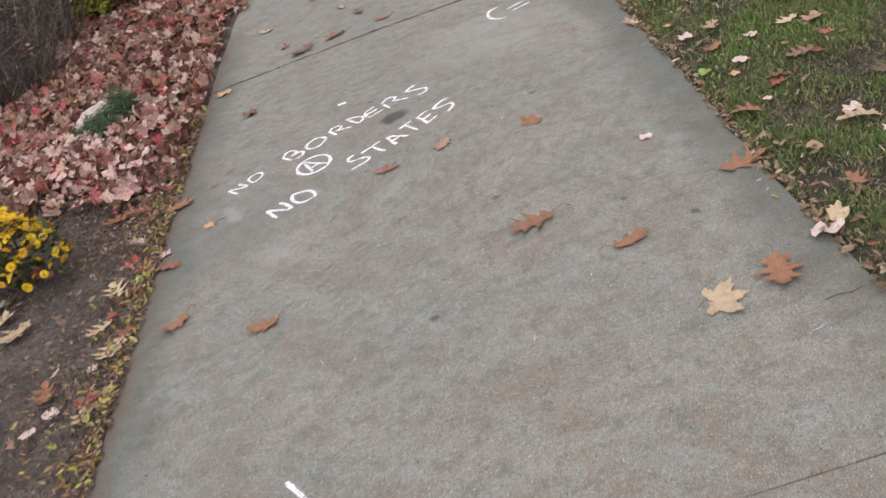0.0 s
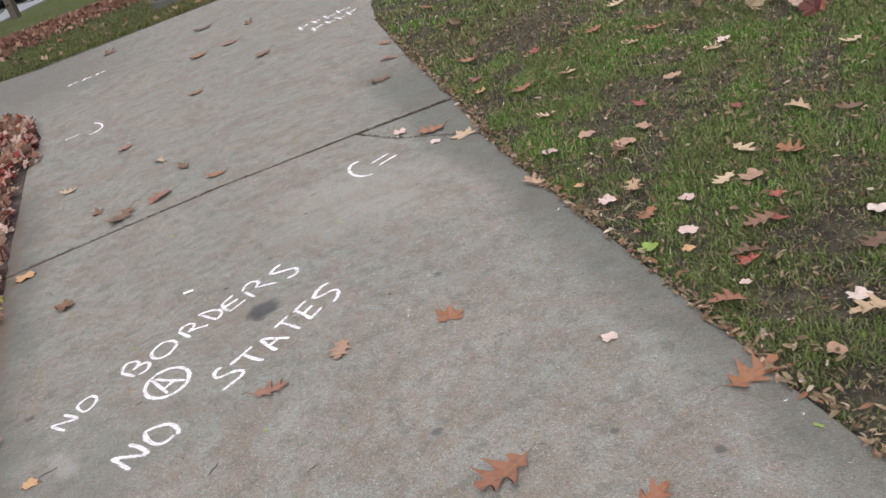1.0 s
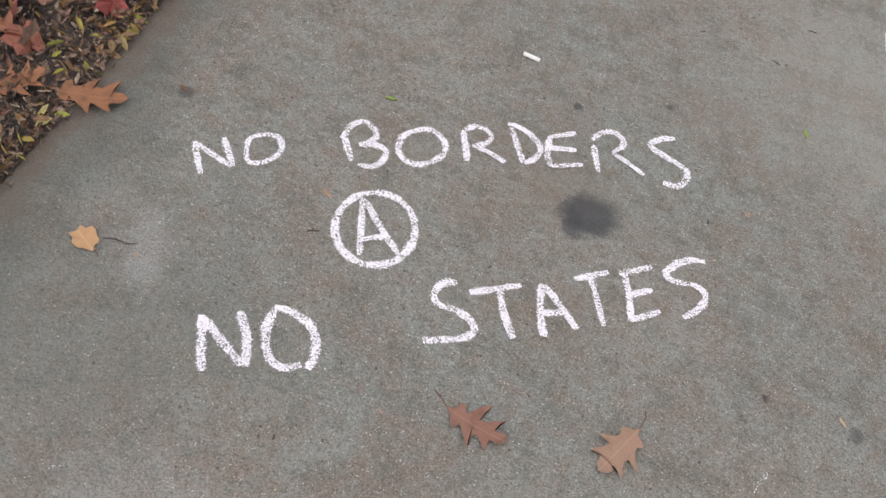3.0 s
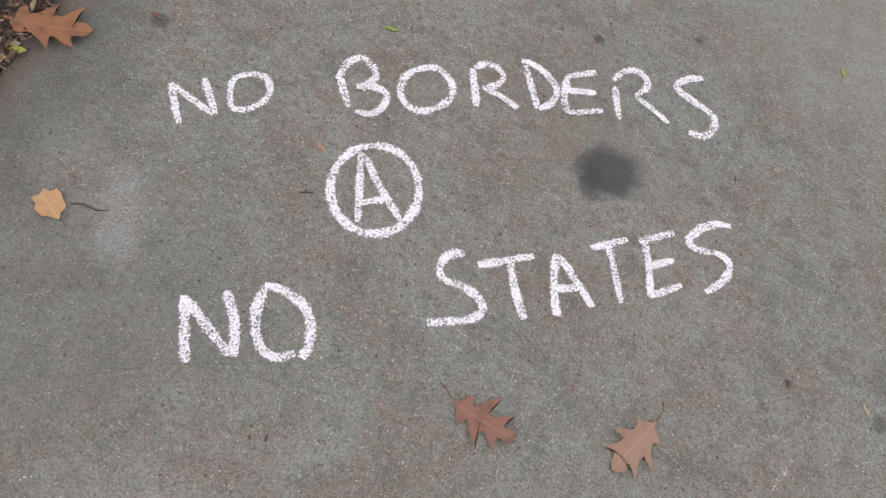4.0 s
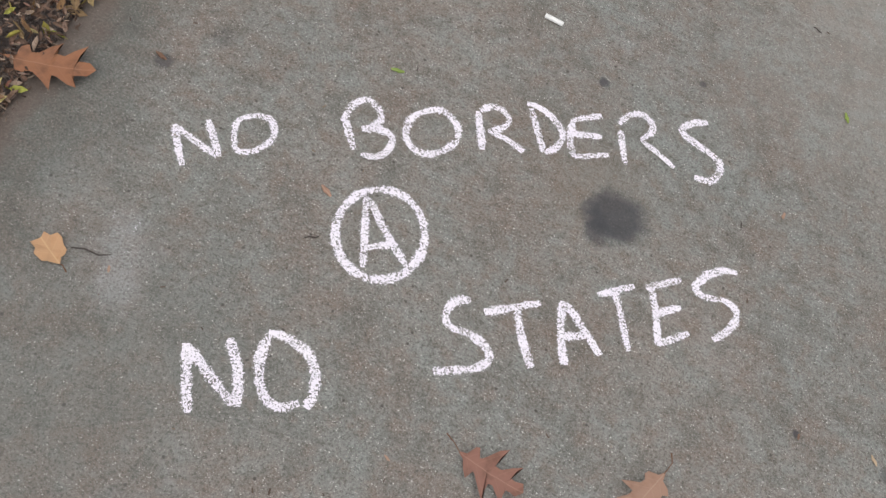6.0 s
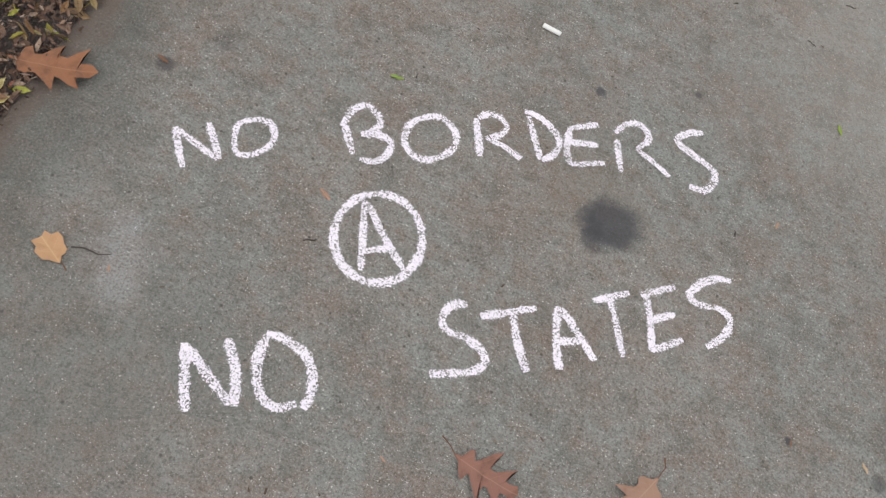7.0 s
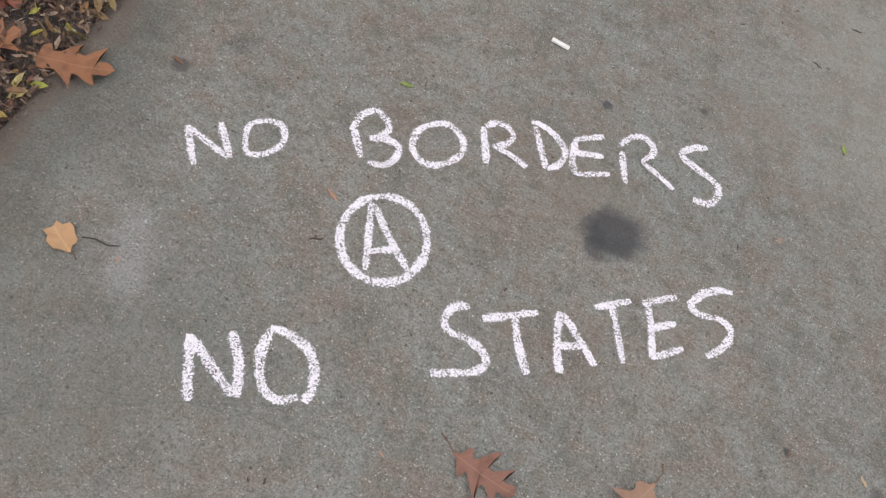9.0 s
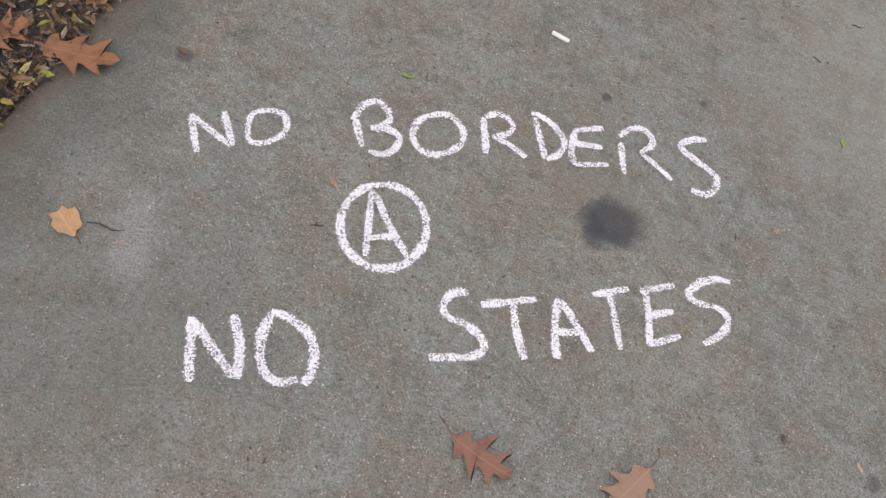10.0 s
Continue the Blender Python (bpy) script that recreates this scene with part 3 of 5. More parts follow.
def oak_leaf_mesh(seed, curl):
    """A lobed, pointed oak leaf of unit length, stem end at the origin."""
    rnd = random.Random(seed)
    cup, bend, tw = curl * rnd.uniform(0.5, 1.2), curl * rnd.uniform(-0.3, 0.9), rnd.uniform(-0.5, 0.5) * curl

    def lift(x, y):
        return cup * (abs(x) ** 1.4) * 0.55 + 1.3 * bend * (y - 0.45) ** 2 + tw * x * (y - 0.5) + 0.03 * noise.noise((x * 7 + seed, y * 7, 1.0)) + 0.03
    verts, faces, mids = [], [], []
    full = (1.5, 1.25, 1.1, 1.3, 1.6, 1.1)[seed % 6]
    form = [(x * (full if x < 0.13 and 0.2 < m < 0.88 else 1.0), y, m) for x, y, m in OAK_HALF]
    for _, _, m in form:
        mids.append(len(verts))
        verts.append((0, m, lift(0, m) - 0.015))
    tip = len(verts)
    verts.append((0, 1.0, lift(0, 1.0)))
    for sgn in (-1, 1):
        grow = rnd.uniform(0.8, 1.12)
        outs = []
        for x, y, m in form:
            x2, y2 = sgn * x * grow * rnd.uniform(0.88, 1.12), y + rnd.uniform(-0.018, 0.018)
            outs.append(len(verts))
            verts.append((x2, y2, lift(x2, y2)))
        for k in range(len(OAK_HALF) - 1):
            q = (mids[k], mids[k + 1], outs[k + 1], outs[k])
            faces.append(q if sgn < 0 else q[::-1])
        q = (mids[-1], tip, outs[-1])
        faces.append(q if sgn < 0 else q[::-1])
    return verts, faces


def maple_leaf_mesh(seed, curl, lobes=5):
    """A broad, pointed maple leaf of unit size, stem end at the origin."""
    rnd = random.Random(seed)
    rim = []
    for k in range(lobes):
        a = (k - (lobes - 1) / 2) * (250 / lobes)
        r = (0.72, 0.66, 0.5)[min(2, abs(k - lobes // 2))] * rnd.uniform(0.88, 1.1)
        for da, f in ((-20, 0.60), (-13, 0.80), (-7, 0.78), (0, 1.0), (7, 0.78), (13, 0.80), (20, 0.60)):
            rim.append((math.radians(a + da * 250 / lobes / 50), r * f * rnd.uniform(0.94, 1.05)))
    ph, cup = rnd.uniform(0, 6), curl * rnd.uniform(0.3, 1.0)

    def lift(x, y):
        return cup * (0.5 * (x * x + (y - 0.3) ** 2) + 0.3 * x * math.sin(ph) * y) + 0.05 * curl * math.sin(6 * math.atan2(x, y - 0.28) + ph) * math.hypot(x, y - 0.28) + 0.02
    verts, faces = [(0, 0.28, lift(0, 0.28))], []
    for f in (0.5, 1.0):
        for a, r in rim:
            x, y = math.sin(a) * r * f, 0.28 + math.cos(a) * r * f
            verts.append((x, y, lift(x, y)))
    n = len(rim)
    for k in range(n - 1):
        faces.append((0, 1 + k + 1, 1 + k))
        faces.append((1 + k, 1 + k + 1, 1 + n + k + 1, 1 + n + k))
    faces.append((0, 1, n))
    return verts, faces


def broad_leaf_mesh(seed, curl, slim=1.0):
    """A plain, ragged, crumpled leaf of unit length, stem end at the origin."""
    rnd = random.Random(seed)
    n, verts, faces = 18, [(0, 0.48, 0.02)], []
    for f in (0.55, 1.0):
        for k in range(n):
            a = 2 * math.pi * k / n
            r = 0.48 * (1 + (rnd.uniform(-0.30, 0.10) if slim > 0.6 else 0.0)) * f
            x, y = math.sin(a) * r * 0.82 * slim, 0.48 - math.cos(a) * r
            verts.append((x, y, 0.02 + curl * (0.55 * x * x / slim + 0.25 * (y - 0.5) ** 2) + 0.05 * curl * math.sin(5 * a + seed) * f + 0.03 * curl * rnd.uniform(-1, 1) * f))
    for k in range(n):
        q = (k + 1) % n
        faces += [(0, 1 + q, 1 + k), (1 + k, 1 + q, 1 + n + q, 1 + n + k)]
    return verts, faces


def scaled(vf, s):
    return [(x * s, y * s, z * s) for x, y, z in vf[0]], vf[1]


LEAF_MESHES = {}


def leaf(kind, x, y, size, turn, material, label, curl=0.5, seed=0, z=0.001, stem=True, tilt=0.0):
    """One fallen leaf with its stem, lying on what is under it."""
    key = (kind, seed % 6, round(curl, 1), round(size, 2))
    if key not in LEAF_MESHES:
        vf = {"oak": oak_leaf_mesh, "maple": maple_leaf_mesh, "broad": broad_leaf_mesh, "slim": lambda q, c: broad_leaf_mesh(q, c, 0.42)}[kind](seed % 6 + 11, curl)
        v, f = scaled(vf, size)
        low = min(p[2] for p in v)
        v = [(p[0], p[1] - size * 0.5, p[2] - low) for p in v]
        me = mesh_of("leaf_blade", v, f, True)
        bm = bmesh.new()
        base = Vector(min(v, key=lambda p: abs(p[0]) + abs(p[1] + size * 0.5)))
        n = seed % 3 - 1
        tube(bm, [base + Vector((0, 0.01 * size, 0)), base + Vector((0.03 * n * size, -0.13 * size, 0.012)), base + Vector((0.11 * n * size, -0.27 * size, 0.004))], [0.0008, 0.0008, 0.0013], 5)
        st = bpy.data.meshes.new("stem")
        bm.to_mesh(st)
        bm.free()
        LEAF_MESHES[key] = (me, st)
    me, st = LEAF_MESHES[key]
    ob = new({"oak": "oak_leaf", "maple": "maple_leaf", "broad": "dry_leaf", "slim": "leaflet"}[kind], me)
    if not me.materials:
        me.materials.append(material)
        st.materials.append(STEM)
    ob.material_slots[0].link = "OBJECT"
    ob.material_slots[0].material = material
    ob.matrix_world = pose(x, y, z, tilt, tilt * 0.6, turn)
    tagged(ob, label, "leaf", {"oak": "oak leaves", "maple": "maple leaves", "broad": "dry leaves", "slim": "leaflets"}[kind] + " on the ground")
    if stem:
        s = new("stem", st)
        s.parent = ob
    return ob


# brown oak leaves on the concrete: x, y, length, turn, curl
LOAK = "brown dry oak leaf with pointed lobes lying on concrete"
for k, (x, y, s, turn, curl) in enumerate([
        (0.837, -0.650, 0.155, 105, 0.7), (1.060, -0.916, 0.115, -79, 0.8), (1.335, -1.267, 0.150, 168, 0.6), (1.461, -0.702, 0.150, -81, 0.5),
        (0.643, 0.155, 0.112, 155, 0.3), (0.418, 0.096, 0.106, -100, 0.5), (-0.427, 0.408, 0.134, -72, 0.25), (-0.007, -0.727, 0.100, 97, 0.9), (-0.310, -0.542, 0.115, 136, 1.0),
        (-0.400, -0.105, 0.115, -102, 0.5)]):
    leaf("oak", x, y, s, turn, FAWN if k == 4 else DUSKY if k == 5 else OAK, LOAK, curl, seed=k + (k > 3), z=0.008 if k == 6 else 0.001)
leaf("maple", 0.974, 0.092, 0.092, -23, OAK, "orange-brown leaf with five points and a dark stem on concrete", 1.3, 3)
for k, (x, y, s, turn, curl) in enumerate([
        (0.056, 2.003, 0.17, 140, 0.9), (0.242, 2.075, 0.14, 120, 1.0), (0.508, 2.098, 0.10, 80, 1.1), (0.383, 2.390, 0.10, 20, 1.2), (0.119, 3.078, 0.12, 130, 1.2),
        (1.435, 1.616, 0.13, 80, 0.9), (1.479, 2.610, 0.13, 90, 1.0), (1.623, 2.943, 0.11, 60, 1.0), (1.704, 3.299, 0.10, 40, 0.9), (1.084, 4.099, 0.15, 130, 1.0),
        (0.952, 4.765, 0.14, 95, 0.9), (0.709, 4.705, 0.15, 120, 1.1), (0.851, 5.635, 0.16, 100, 0.9), (1.821, 5.494, 0.15, 60, 1.0), (0.590, 3.720, 0.11, 120, 1.2)]):
    leaf("oak", x, y, s, turn, (DARK, DUSKY, OAK)[k % 3], "dull brown curled oak leaf on the concrete path", curl * 0.7, seed=k + 3)
# other leaves on the concrete
leaf("maple", 1.188, -1.300, 0.135, -100, TAN, "pale tan broad leaf with pointed lobes on concrete", 0.5, 2)
leaf("broad", -0.276, 0.137, 0.060, 60, AMBER, "small amber leaf with a thin stem on concrete", 0.6, 1)
leaf("broad", 1.278, -0.335, 0.055, -80, PALE, "small pale pink leaf lying on concrete", 0.9, 3)
leaf("broad", -0.190, 1.255, 0.090, 30, DARK, "dark curled dead leaf on concrete", 1.6, 4)
leaf("broad", 1.320, 1.740, 0.080, 20, PALE, "small whitish leaf beside a crack in the concrete", 0.8, 0)
leaf("broad", 1.403, 1.468, 0.060, 70, PALE, "small whitish leaf beside a crack in the concrete", 0.8, 5)
leaf("maple", 1.516, 1.437, 0.120, 15, TAN, "tan leaf lying at the grass border", 0.6, 1)
leaf("oak", 1.532, 0.711, 0.10, 20, FAWN, "tan leaf lying at the grass border", 0.9, 1, 0.006)
leaf("broad", 1.490, -1.172, 0.105, 100, PALE, "pale pink leaf curled up at the grass border", 1.5, 2, 0.004, tilt=10)
leaf("broad", 1.545, -1.118, 0.07, -20, TAN, "pale dry leaf standing in the grass border", 1.0, 0, 0.012, tilt=22)
leaf("oak", 0.279, 2.622, 0.085, 30, TAN, "small tan leaf on the concrete path", 1.0, 4)
leaf("oak", -0.186, 2.667, 0.09, 80, TAN, "small tan leaf on the concrete path", 1.0, 2)
leaf("maple", -0.051, 2.193, 0.08, 80, DARK, "dark curled dead leaf on concrete", 1.4, 1)
leaf("broad", -0.36, 1.72, 0.10, -60, AMBER, "amber leaf lying at the border of the bed", 0.8, 3)
leaf("maple", 1.163, 5.242, 0.09, 20, DARK, "dark curled dead leaf on concrete", 2.0, 5)
leaf("maple", 0.106, 5.969, 0.13, 20, DARK, "dark curled dead leaf on concrete", 1.4, 5)

# leaves on the bare soil of the bed, beside the path
for k, (x, y, s, turn, m, kind) in enumerate([
        (-0.577, -0.184, 0.13, 20, TAN, "oak"), (-0.525, -0.225, 0.11, -70, OAK, "oak"), (-0.909, -0.297, 0.15, 140, TAN, "oak"), (-0.682, -0.746, 0.12, 5, OAK, "oak"), (-0.640, -0.846, 0.07, 40, PALE, "broad"),
        (-0.691, -0.918, 0.06, 10, PALE, "broad"), (-0.545, -0.829, 0.09, 60, RED, "maple"), (-0.494, -0.820, 0.13, -30, TAN, "maple"), (-0.543, -0.895, 0.08, 80, TAN, "maple"), (-0.482, -1.083, 0.06, 0, RED, "maple")]):
    leaf(kind, x, y, s, turn, m, "fallen leaf lying on dark bed soil", 0.7, k, bed_height(x, y) + 0.004)
for k, (x, y, s, turn, m, kind) in enumerate([
        (-0.559, 0.015, 0.08, 50, RED, "maple"), (-0.490, -0.050, 0.08, 0, RED, "maple"), (-0.496, -0.133, 0.07, 30, GREEN, "maple"), (-0.687, 0.434, 0.12, 100, OAK, "oak"), (-0.583, -0.423, 0.10, 130, TAN, "oak"),
        (-0.490, -0.487, 0.08, 60, RED, "maple"), (-0.511, -0.578, 0.13, 150, TAN, "oak"), (-0.560, -0.652, 0.05, 20, PALE, "broad"), (-1.039, -0.045, 0.09, 20, PALE, "broad"), (-0.988, -0.178, 0.10, 60, TAN, "maple"),
        (-0.545, 0.655, 0.105, 70, BONE, "maple"), (-0.519, 0.255, 0.055, 70, PALE, "broad"), (-0.545, 0.372, 0.10, -35, OAK, "oak"), (-0.535, 0.955, 0.12, -20, OAK, "oak"), (-0.505, 1.000, 0.055, 200, AMBER, "broad"),
        (-0.505, 1.075, 0.11, 120, TAN, "maple"), (-0.612, 0.805, 0.055, 10, RED, "maple"), (-0.600, 0.765, 0.06, 60, RED, "maple"), (-0.655, 0.690, 0.06, 80, PALE, "slim"), (-0.705, 0.680, 0.04, 0, RED, "broad"),
        (-0.640, 0.468, 0.10, 80, OAK, "oak"), (-0.560, 0.805, 0.075, 20, DUSKY, "broad"), (-0.525, 0.760, 0.08, 150, TAN, "oak"), (-0.428, 0.008, 0.06, 30, PALE, "maple"), (-0.60, 0.745, 0.075, 100, FAWN, "maple"),
        (-0.790, 0.860, 0.12, 40, FAWN, "oak"), (-0.700, 0.960, 0.12, 100, TAN, "oak")]):
    leaf(kind, x, y, s, turn, m, "fallen leaf lying on dark bed soil", 0.7, k + 2, bed_height(x, y) + 0.006)

# leaves lying in the lawn: x, y, size, turn
LAWN_LEAVES = {
    "tan": (TAN, "oak", "dry tan leaf lying in short grass", [(2.125, 0.293, 0.13, 200), (1.961, 0.172, 0.12, 100), (1.746, 0.375, 0.13, 150), (1.831, 1.247, 0.11, 70), (2.432, 0.434, 0.14, 20), (2.100, 1.600, 0.13, 110),
            (2.653, 1.294, 0.12, 30), (2.486, 1.726, 0.12, 40), (3.141, 1.322, 0.14, 60), (2.965, 0.813, 0.13, 80), (1.811, -0.689, 0.16, 70), (1.540, 0.685, 0.10, 20), (2.762, 2.375, 0.13, 80)]),
    "fawn": (FAWN, "broad", "dull brown leaf lying in short grass", [(2.032, 0.134, 0.11, 30), (1.844, 0.915, 0.10, 80), (2.358, 1.156, 0.11, 60), (1.896, 0.719, 0.13, 70), (2.020, 0.780, 0.09, 10), (1.65, -0.75, 0.08, 40)]),
    "brown": (OAK, "oak", "brown oak leaf lying in short grass", [(2.215, 0.169, 0.15, 10), (1.886, 1.626, 0.14, 100), (1.888, 2.322, 0.14, 80), (2.662, 1.822, 0.13, 60), (1.586, -0.405, 0.13, 60), (2.113, 3.690, 0.14, 40), (2.479, 2.088, 0.13, 90),
              (1.683, 0.173, 0.12, 120), (1.659, -0.996, 0.10, 20), (1.60, -1.34, 0.11, 40)]),
    "dark": (DARK, "oak", "dark wet leaf pressed into short grass", [(1.891, -0.118, 0.13, 80), (2.541, 0.294, 0.13, 40), (2.009, -0.456, 0.13, 100), (1.870, 0.690, 0.12, 10), (1.76, -0.24, 0.12, 70)]),
    "red": (RED, "maple", "red maple leaf lying in short grass", [(1.805, 2.011, 0.10, 10), (2.149, 2.085, 0.11, 50), (2.122, 1.003, 0.11, 80), (2.018, -0.015, 0.09, 20), (2.327, 0.639, 0.09, 30), (1.930, -0.140, 0.10, 100), (1.740, -0.270, 0.10, 15)]),
    "pale": (PALE, "broad", "whitish pink leaf lying in short grass", [(2.734, 1.349, 0.10, 70), (1.640, 0.367, 0.12, 40), (1.827, 0.174, 0.10, 10), (1.716, -0.007, 0.11, 30), (1.681, 0.907, 0.10, 80),
             (2.142, -0.321, 0.13, 80), (1.824, -0.616, 0.11, 30), (1.857, -0.804, 0.12, 60), (1.672, -0.361, 0.06, 20)]),
    "amber": (AMBER, "broad", "amber leaf lying in short grass", [(1.759, 1.832, 0.09, 10), (1.66, -0.10, 0.06, 60), (1.63, 0.55, 0.06, 20)]),
    "green": (GREEN, "broad", "green leaf lying at the grass border", [(1.579, -0.009, 0.08, 60)]),
}
for m, kind, label, rows in LAWN_LEAVES.values():
    for k, (x, y, s, turn) in enumerate(rows):
        leaf(kind, x, y, s * (0.66 if m in (PALE, RED) else 0.78), turn, m, label, 0.9, k, bed_height(x, y) + 0.006, tilt=(k * 37 % 17) - 8)

# tiny green and tan leaflets on the concrete
for k, (x, y, s, turn, m) in enumerate([(0.046, 0.690, 0.026, 100, GREEN), (0.861, 1.052, 0.026, 20, GREEN), (0.031, 0.412, 0.026, 60, FAWN), (0.999, 0.376, 0.020, 40, TAN), (0.372, -0.084, 0.022, 10, GREEN), (0.773, 0.759, 0.018, -10, FAWN), (0.274, 0.057, 0.012, 60, FAWN), (-0.190, 0.146, 0.012, 20, FAWN), (0.867, 0.359, 0.012, 0, DARK),
                                        (0.63, -0.93, 0.024, 70, GREEN), (1.46, -0.93, 0.028, 20, GREEN), (0.25, 1.55, 0.028, 30, GREEN), (-0.300, 0.515, 0.024, 70, DARK)]):
    leaf("slim", x, y, s, turn, m, "tiny leaflet lying on concrete", 0.8, k, stem=False)

# twigs, crumbs and chalk chips on the concrete
for k, (x, y, s, turn) in enumerate([(0.593, 1.255, 0.014, 40), (0.839, 1.409, 0.024, 10), (0.769, 1.246, 0.022, -20), (0.70, 0.70, 0.014, 100), (0.216, -0.158, 0.05, 50), (0.044, 0.326, 0.022, 30), (-0.224, 0.158, 0.055, 12),
                                     (1.42, -1.42, 0.09, 0), (0.45, -0.33, 0.035, 30), (0.138, 0.875, 0.006, 0), (0.076, 0.711, 0.010, 100)]):
    bm = bmesh.new()
    tube(bm, [(-s / 2, 0, 0.001), (-s / 6, s * 0.05, 0.002), (s / 5, -s * 0.04, 0.0018), (s / 2, s * 0.06, 0.001)], [0.0008, 0.0011, 0.001, 0.0006], 5)
    tw = tagged(part("twig", bm, TWIG), "thin dark twig lying on concrete", "twig", "twigs on the path")
    tw.matrix_world = pose(x, y, 0.0005, 0, 0, turn)


def right_border(y):
    return np.interp(y, [-6, -0.8, 0.0, 0.7, 1.36, 1.94, 2.72, 3.84, 4.5, 5.35, 6.2, 9.6], [1.505, 1.50, 1.535, 1.55, 1.585, 1.655, 1.71, 1.82, 1.95, 2.45, 3.3, 9.0])


# ---- loose stuff in single meshes ----
def scatter(name, template, places, material, label, category):
    """Many loose pieces in one mesh. places: x, y, z, size, turn, tilt, lean."""
    tv, tf = np.array(template[0], float), template[1]
    n = len(tv)
    verts, faces = [], []
    for i, (x, y, z, s, turn, tilt, lean) in enumerate(places):
        m = np.array(Euler((tilt, lean, turn)).to_matrix())
        verts.append(tv @ m.T * s + (x, y, z))
        o = i * n
        faces.extend([tuple(o + k for k in f) for f in tf])
    me = mesh_of(name, np.concatenate(verts).tolist(), faces)
    return tagged(link(name, me, material), label, category, kind="stuff")


def simple_maple(seed):
    rnd2 = random.Random(seed)
    v, f = [(0, 0, 0.0)], []
    for k in range(5):
        a = math.radians(-100 + 50 * k)
        r = (0.4, 0.52, 0.6, 0.52, 0.4)[k]
        for da, g in ((-0.42, 0.72), (0.0, 1.0), (0.42, 0.76)):
            rr = r * g * rnd2.uniform(0.85, 1.15)
            x, y = math.sin(a + da) * rr, math.cos(a + da) * rr
            v.append((x, y, 0.75 * (x * x + y * y) + 0.30 * x * y * math.sin(seed * 2.1) + 0.13 * math.sin(9 * a + 3 * da + seed)))
    for k in range(1, 15):
        f.append((0, k + 1, k))
    f.append((0, 1, 15))
    return v, f


def pile_places(n, seed, area, height, sizes, accept):
    rnd2 = random.Random(seed)
    out = []
    while len(out) < n:
        x, y = rnd2.uniform(area[0], area[1]), rnd2.uniform(area[2], area[3])
        if accept(x, y, rnd2):
            z = max(hill(x, y) + bed_height(x, y), 0.0 if (-0.47 < x < 1.5 and y < 4) else -9)
            out.append((x, y, z + 0.006 + height * rnd2.random() ** 1.3, rnd2.uniform(*sizes), rnd2.uniform(0, 6.28), rnd2.gauss(0, 0.75), rnd2.gauss(0, 0.75)))
    return out


def in_bed(x, y, r):
    edge = -0.47 + (0.07 if y > 3.4 else 0.0) + 0.05 * noise.noise((0.0, y * 5, 1.0)) + 0.03 * noise.noise((0.0, y * 17, 4.0))
    end = bed_end(x) - 0.02 + 0.08 * noise.noise((x * 5, 0.0, 2.0))
    if x > edge or y > end:
        return False
    near = 0.70 + 0.22 * noise.noise((x * 2.5, y * 2.5, 6.0))
    return y > near or r.random() < (0.16 if y > near - 0.2 else 0.018)


def near_edge(x, y, r):
    d = -0.44 - x
    return 0 < d and math.hypot(x + 0.45, y - 0.40) > 0.05 and r.random() < math.exp(-d / 0.07)


for k in range(3):
    scatter("leaf_litter", simple_maple(k), pile_places(5200, 40 + k, (-3.6, -0.36, -1.6, 5.8), 0.07, (0.038, 0.092), in_bed), MAPLE_LITTER, "thick litter of red, pink and tan maple leaves", "fallen leaves")
scatter("leaf_litter", simple_maple(5), pile_places(820, 55, (-2.2, -0.62, 0.45, 1.75), 0.075, (0.05, 0.105), in_bed), PALE_LITTER, "pale pink and red maple leaves on top of the litter", "fallen leaves")
scatter("leaf_litter", simple_maple(9), pile_places(170, 50, (3.1, 5.0, 1.2, 2.8), 0.04, (0.09, 0.16), lambda x, y, r: True), MAPLE_LITTER, "patch of red and pink maple leaves on grass", "fallen leaves")
scatter("leaf_litter", simple_maple(4), pile_places(260, 51, (1.7, 8.0, -2.5, 8.0), 0.025, (0.06, 0.14), lambda x, y, r: (x > 2.9 or y > 2.5) and x > 1.9 + max(0, y - 3) * 0.9), CHIPS, "scattered dry leaves on the lawn", "fallen leaves")
LEAFLET_FORM = ([(0, -0.5, 0), (0.16, -0.2, 0.05), (0.17, 0.2, 0.06), (0, 0.5, 0), (-0.17, 0.2, 0.07), (-0.16, -0.2, 0.05), (0, 0, -0.02)], [(6, 0, 1), (6, 1, 2), (6, 2, 3), (6, 3, 4), (6, 4, 5), (6, 5, 0)])
SCRAP_FORM = ([(0, -0.5, 0.06), (0.15, -0.22, 0.10), (0.19, 0.16, 0.06), (0.06, 0.5, 0.10), (-0.13, 0.28, 0.06), (-0.19, -0.05, 0.12), (-0.10, -0.36, 0.06), (0, 0, -0.02)], [(7, k, (k + 1) % 7) for k in range(7)])
scatter("leaf_scraps", SCRAP_FORM, pile_places(5200, 63, (-1.25, -0.445, -1.5, 1.5), 0.006, (0.009, 0.027), lambda x, y, r: math.hypot(x + 0.455, y - 0.405) > 0.025 and r.random() < 0.07 + math.exp(-(-0.445 - x) / (0.055 if y < 0.15 else 0.20))), FRAGMENT, "brown broken leaf scraps covering the soil at the path border", "debris")
scatter("leaflets", LEAFLET_FORM, pile_places(640, 60, (-0.9, -0.42, -1.6, 1.6), 0.016, (0.018, 0.040), near_edge), LEAFLET, "small yellow and green leaflets along the path border", "fallen leaves")
rnd = random.Random(91)
border = []
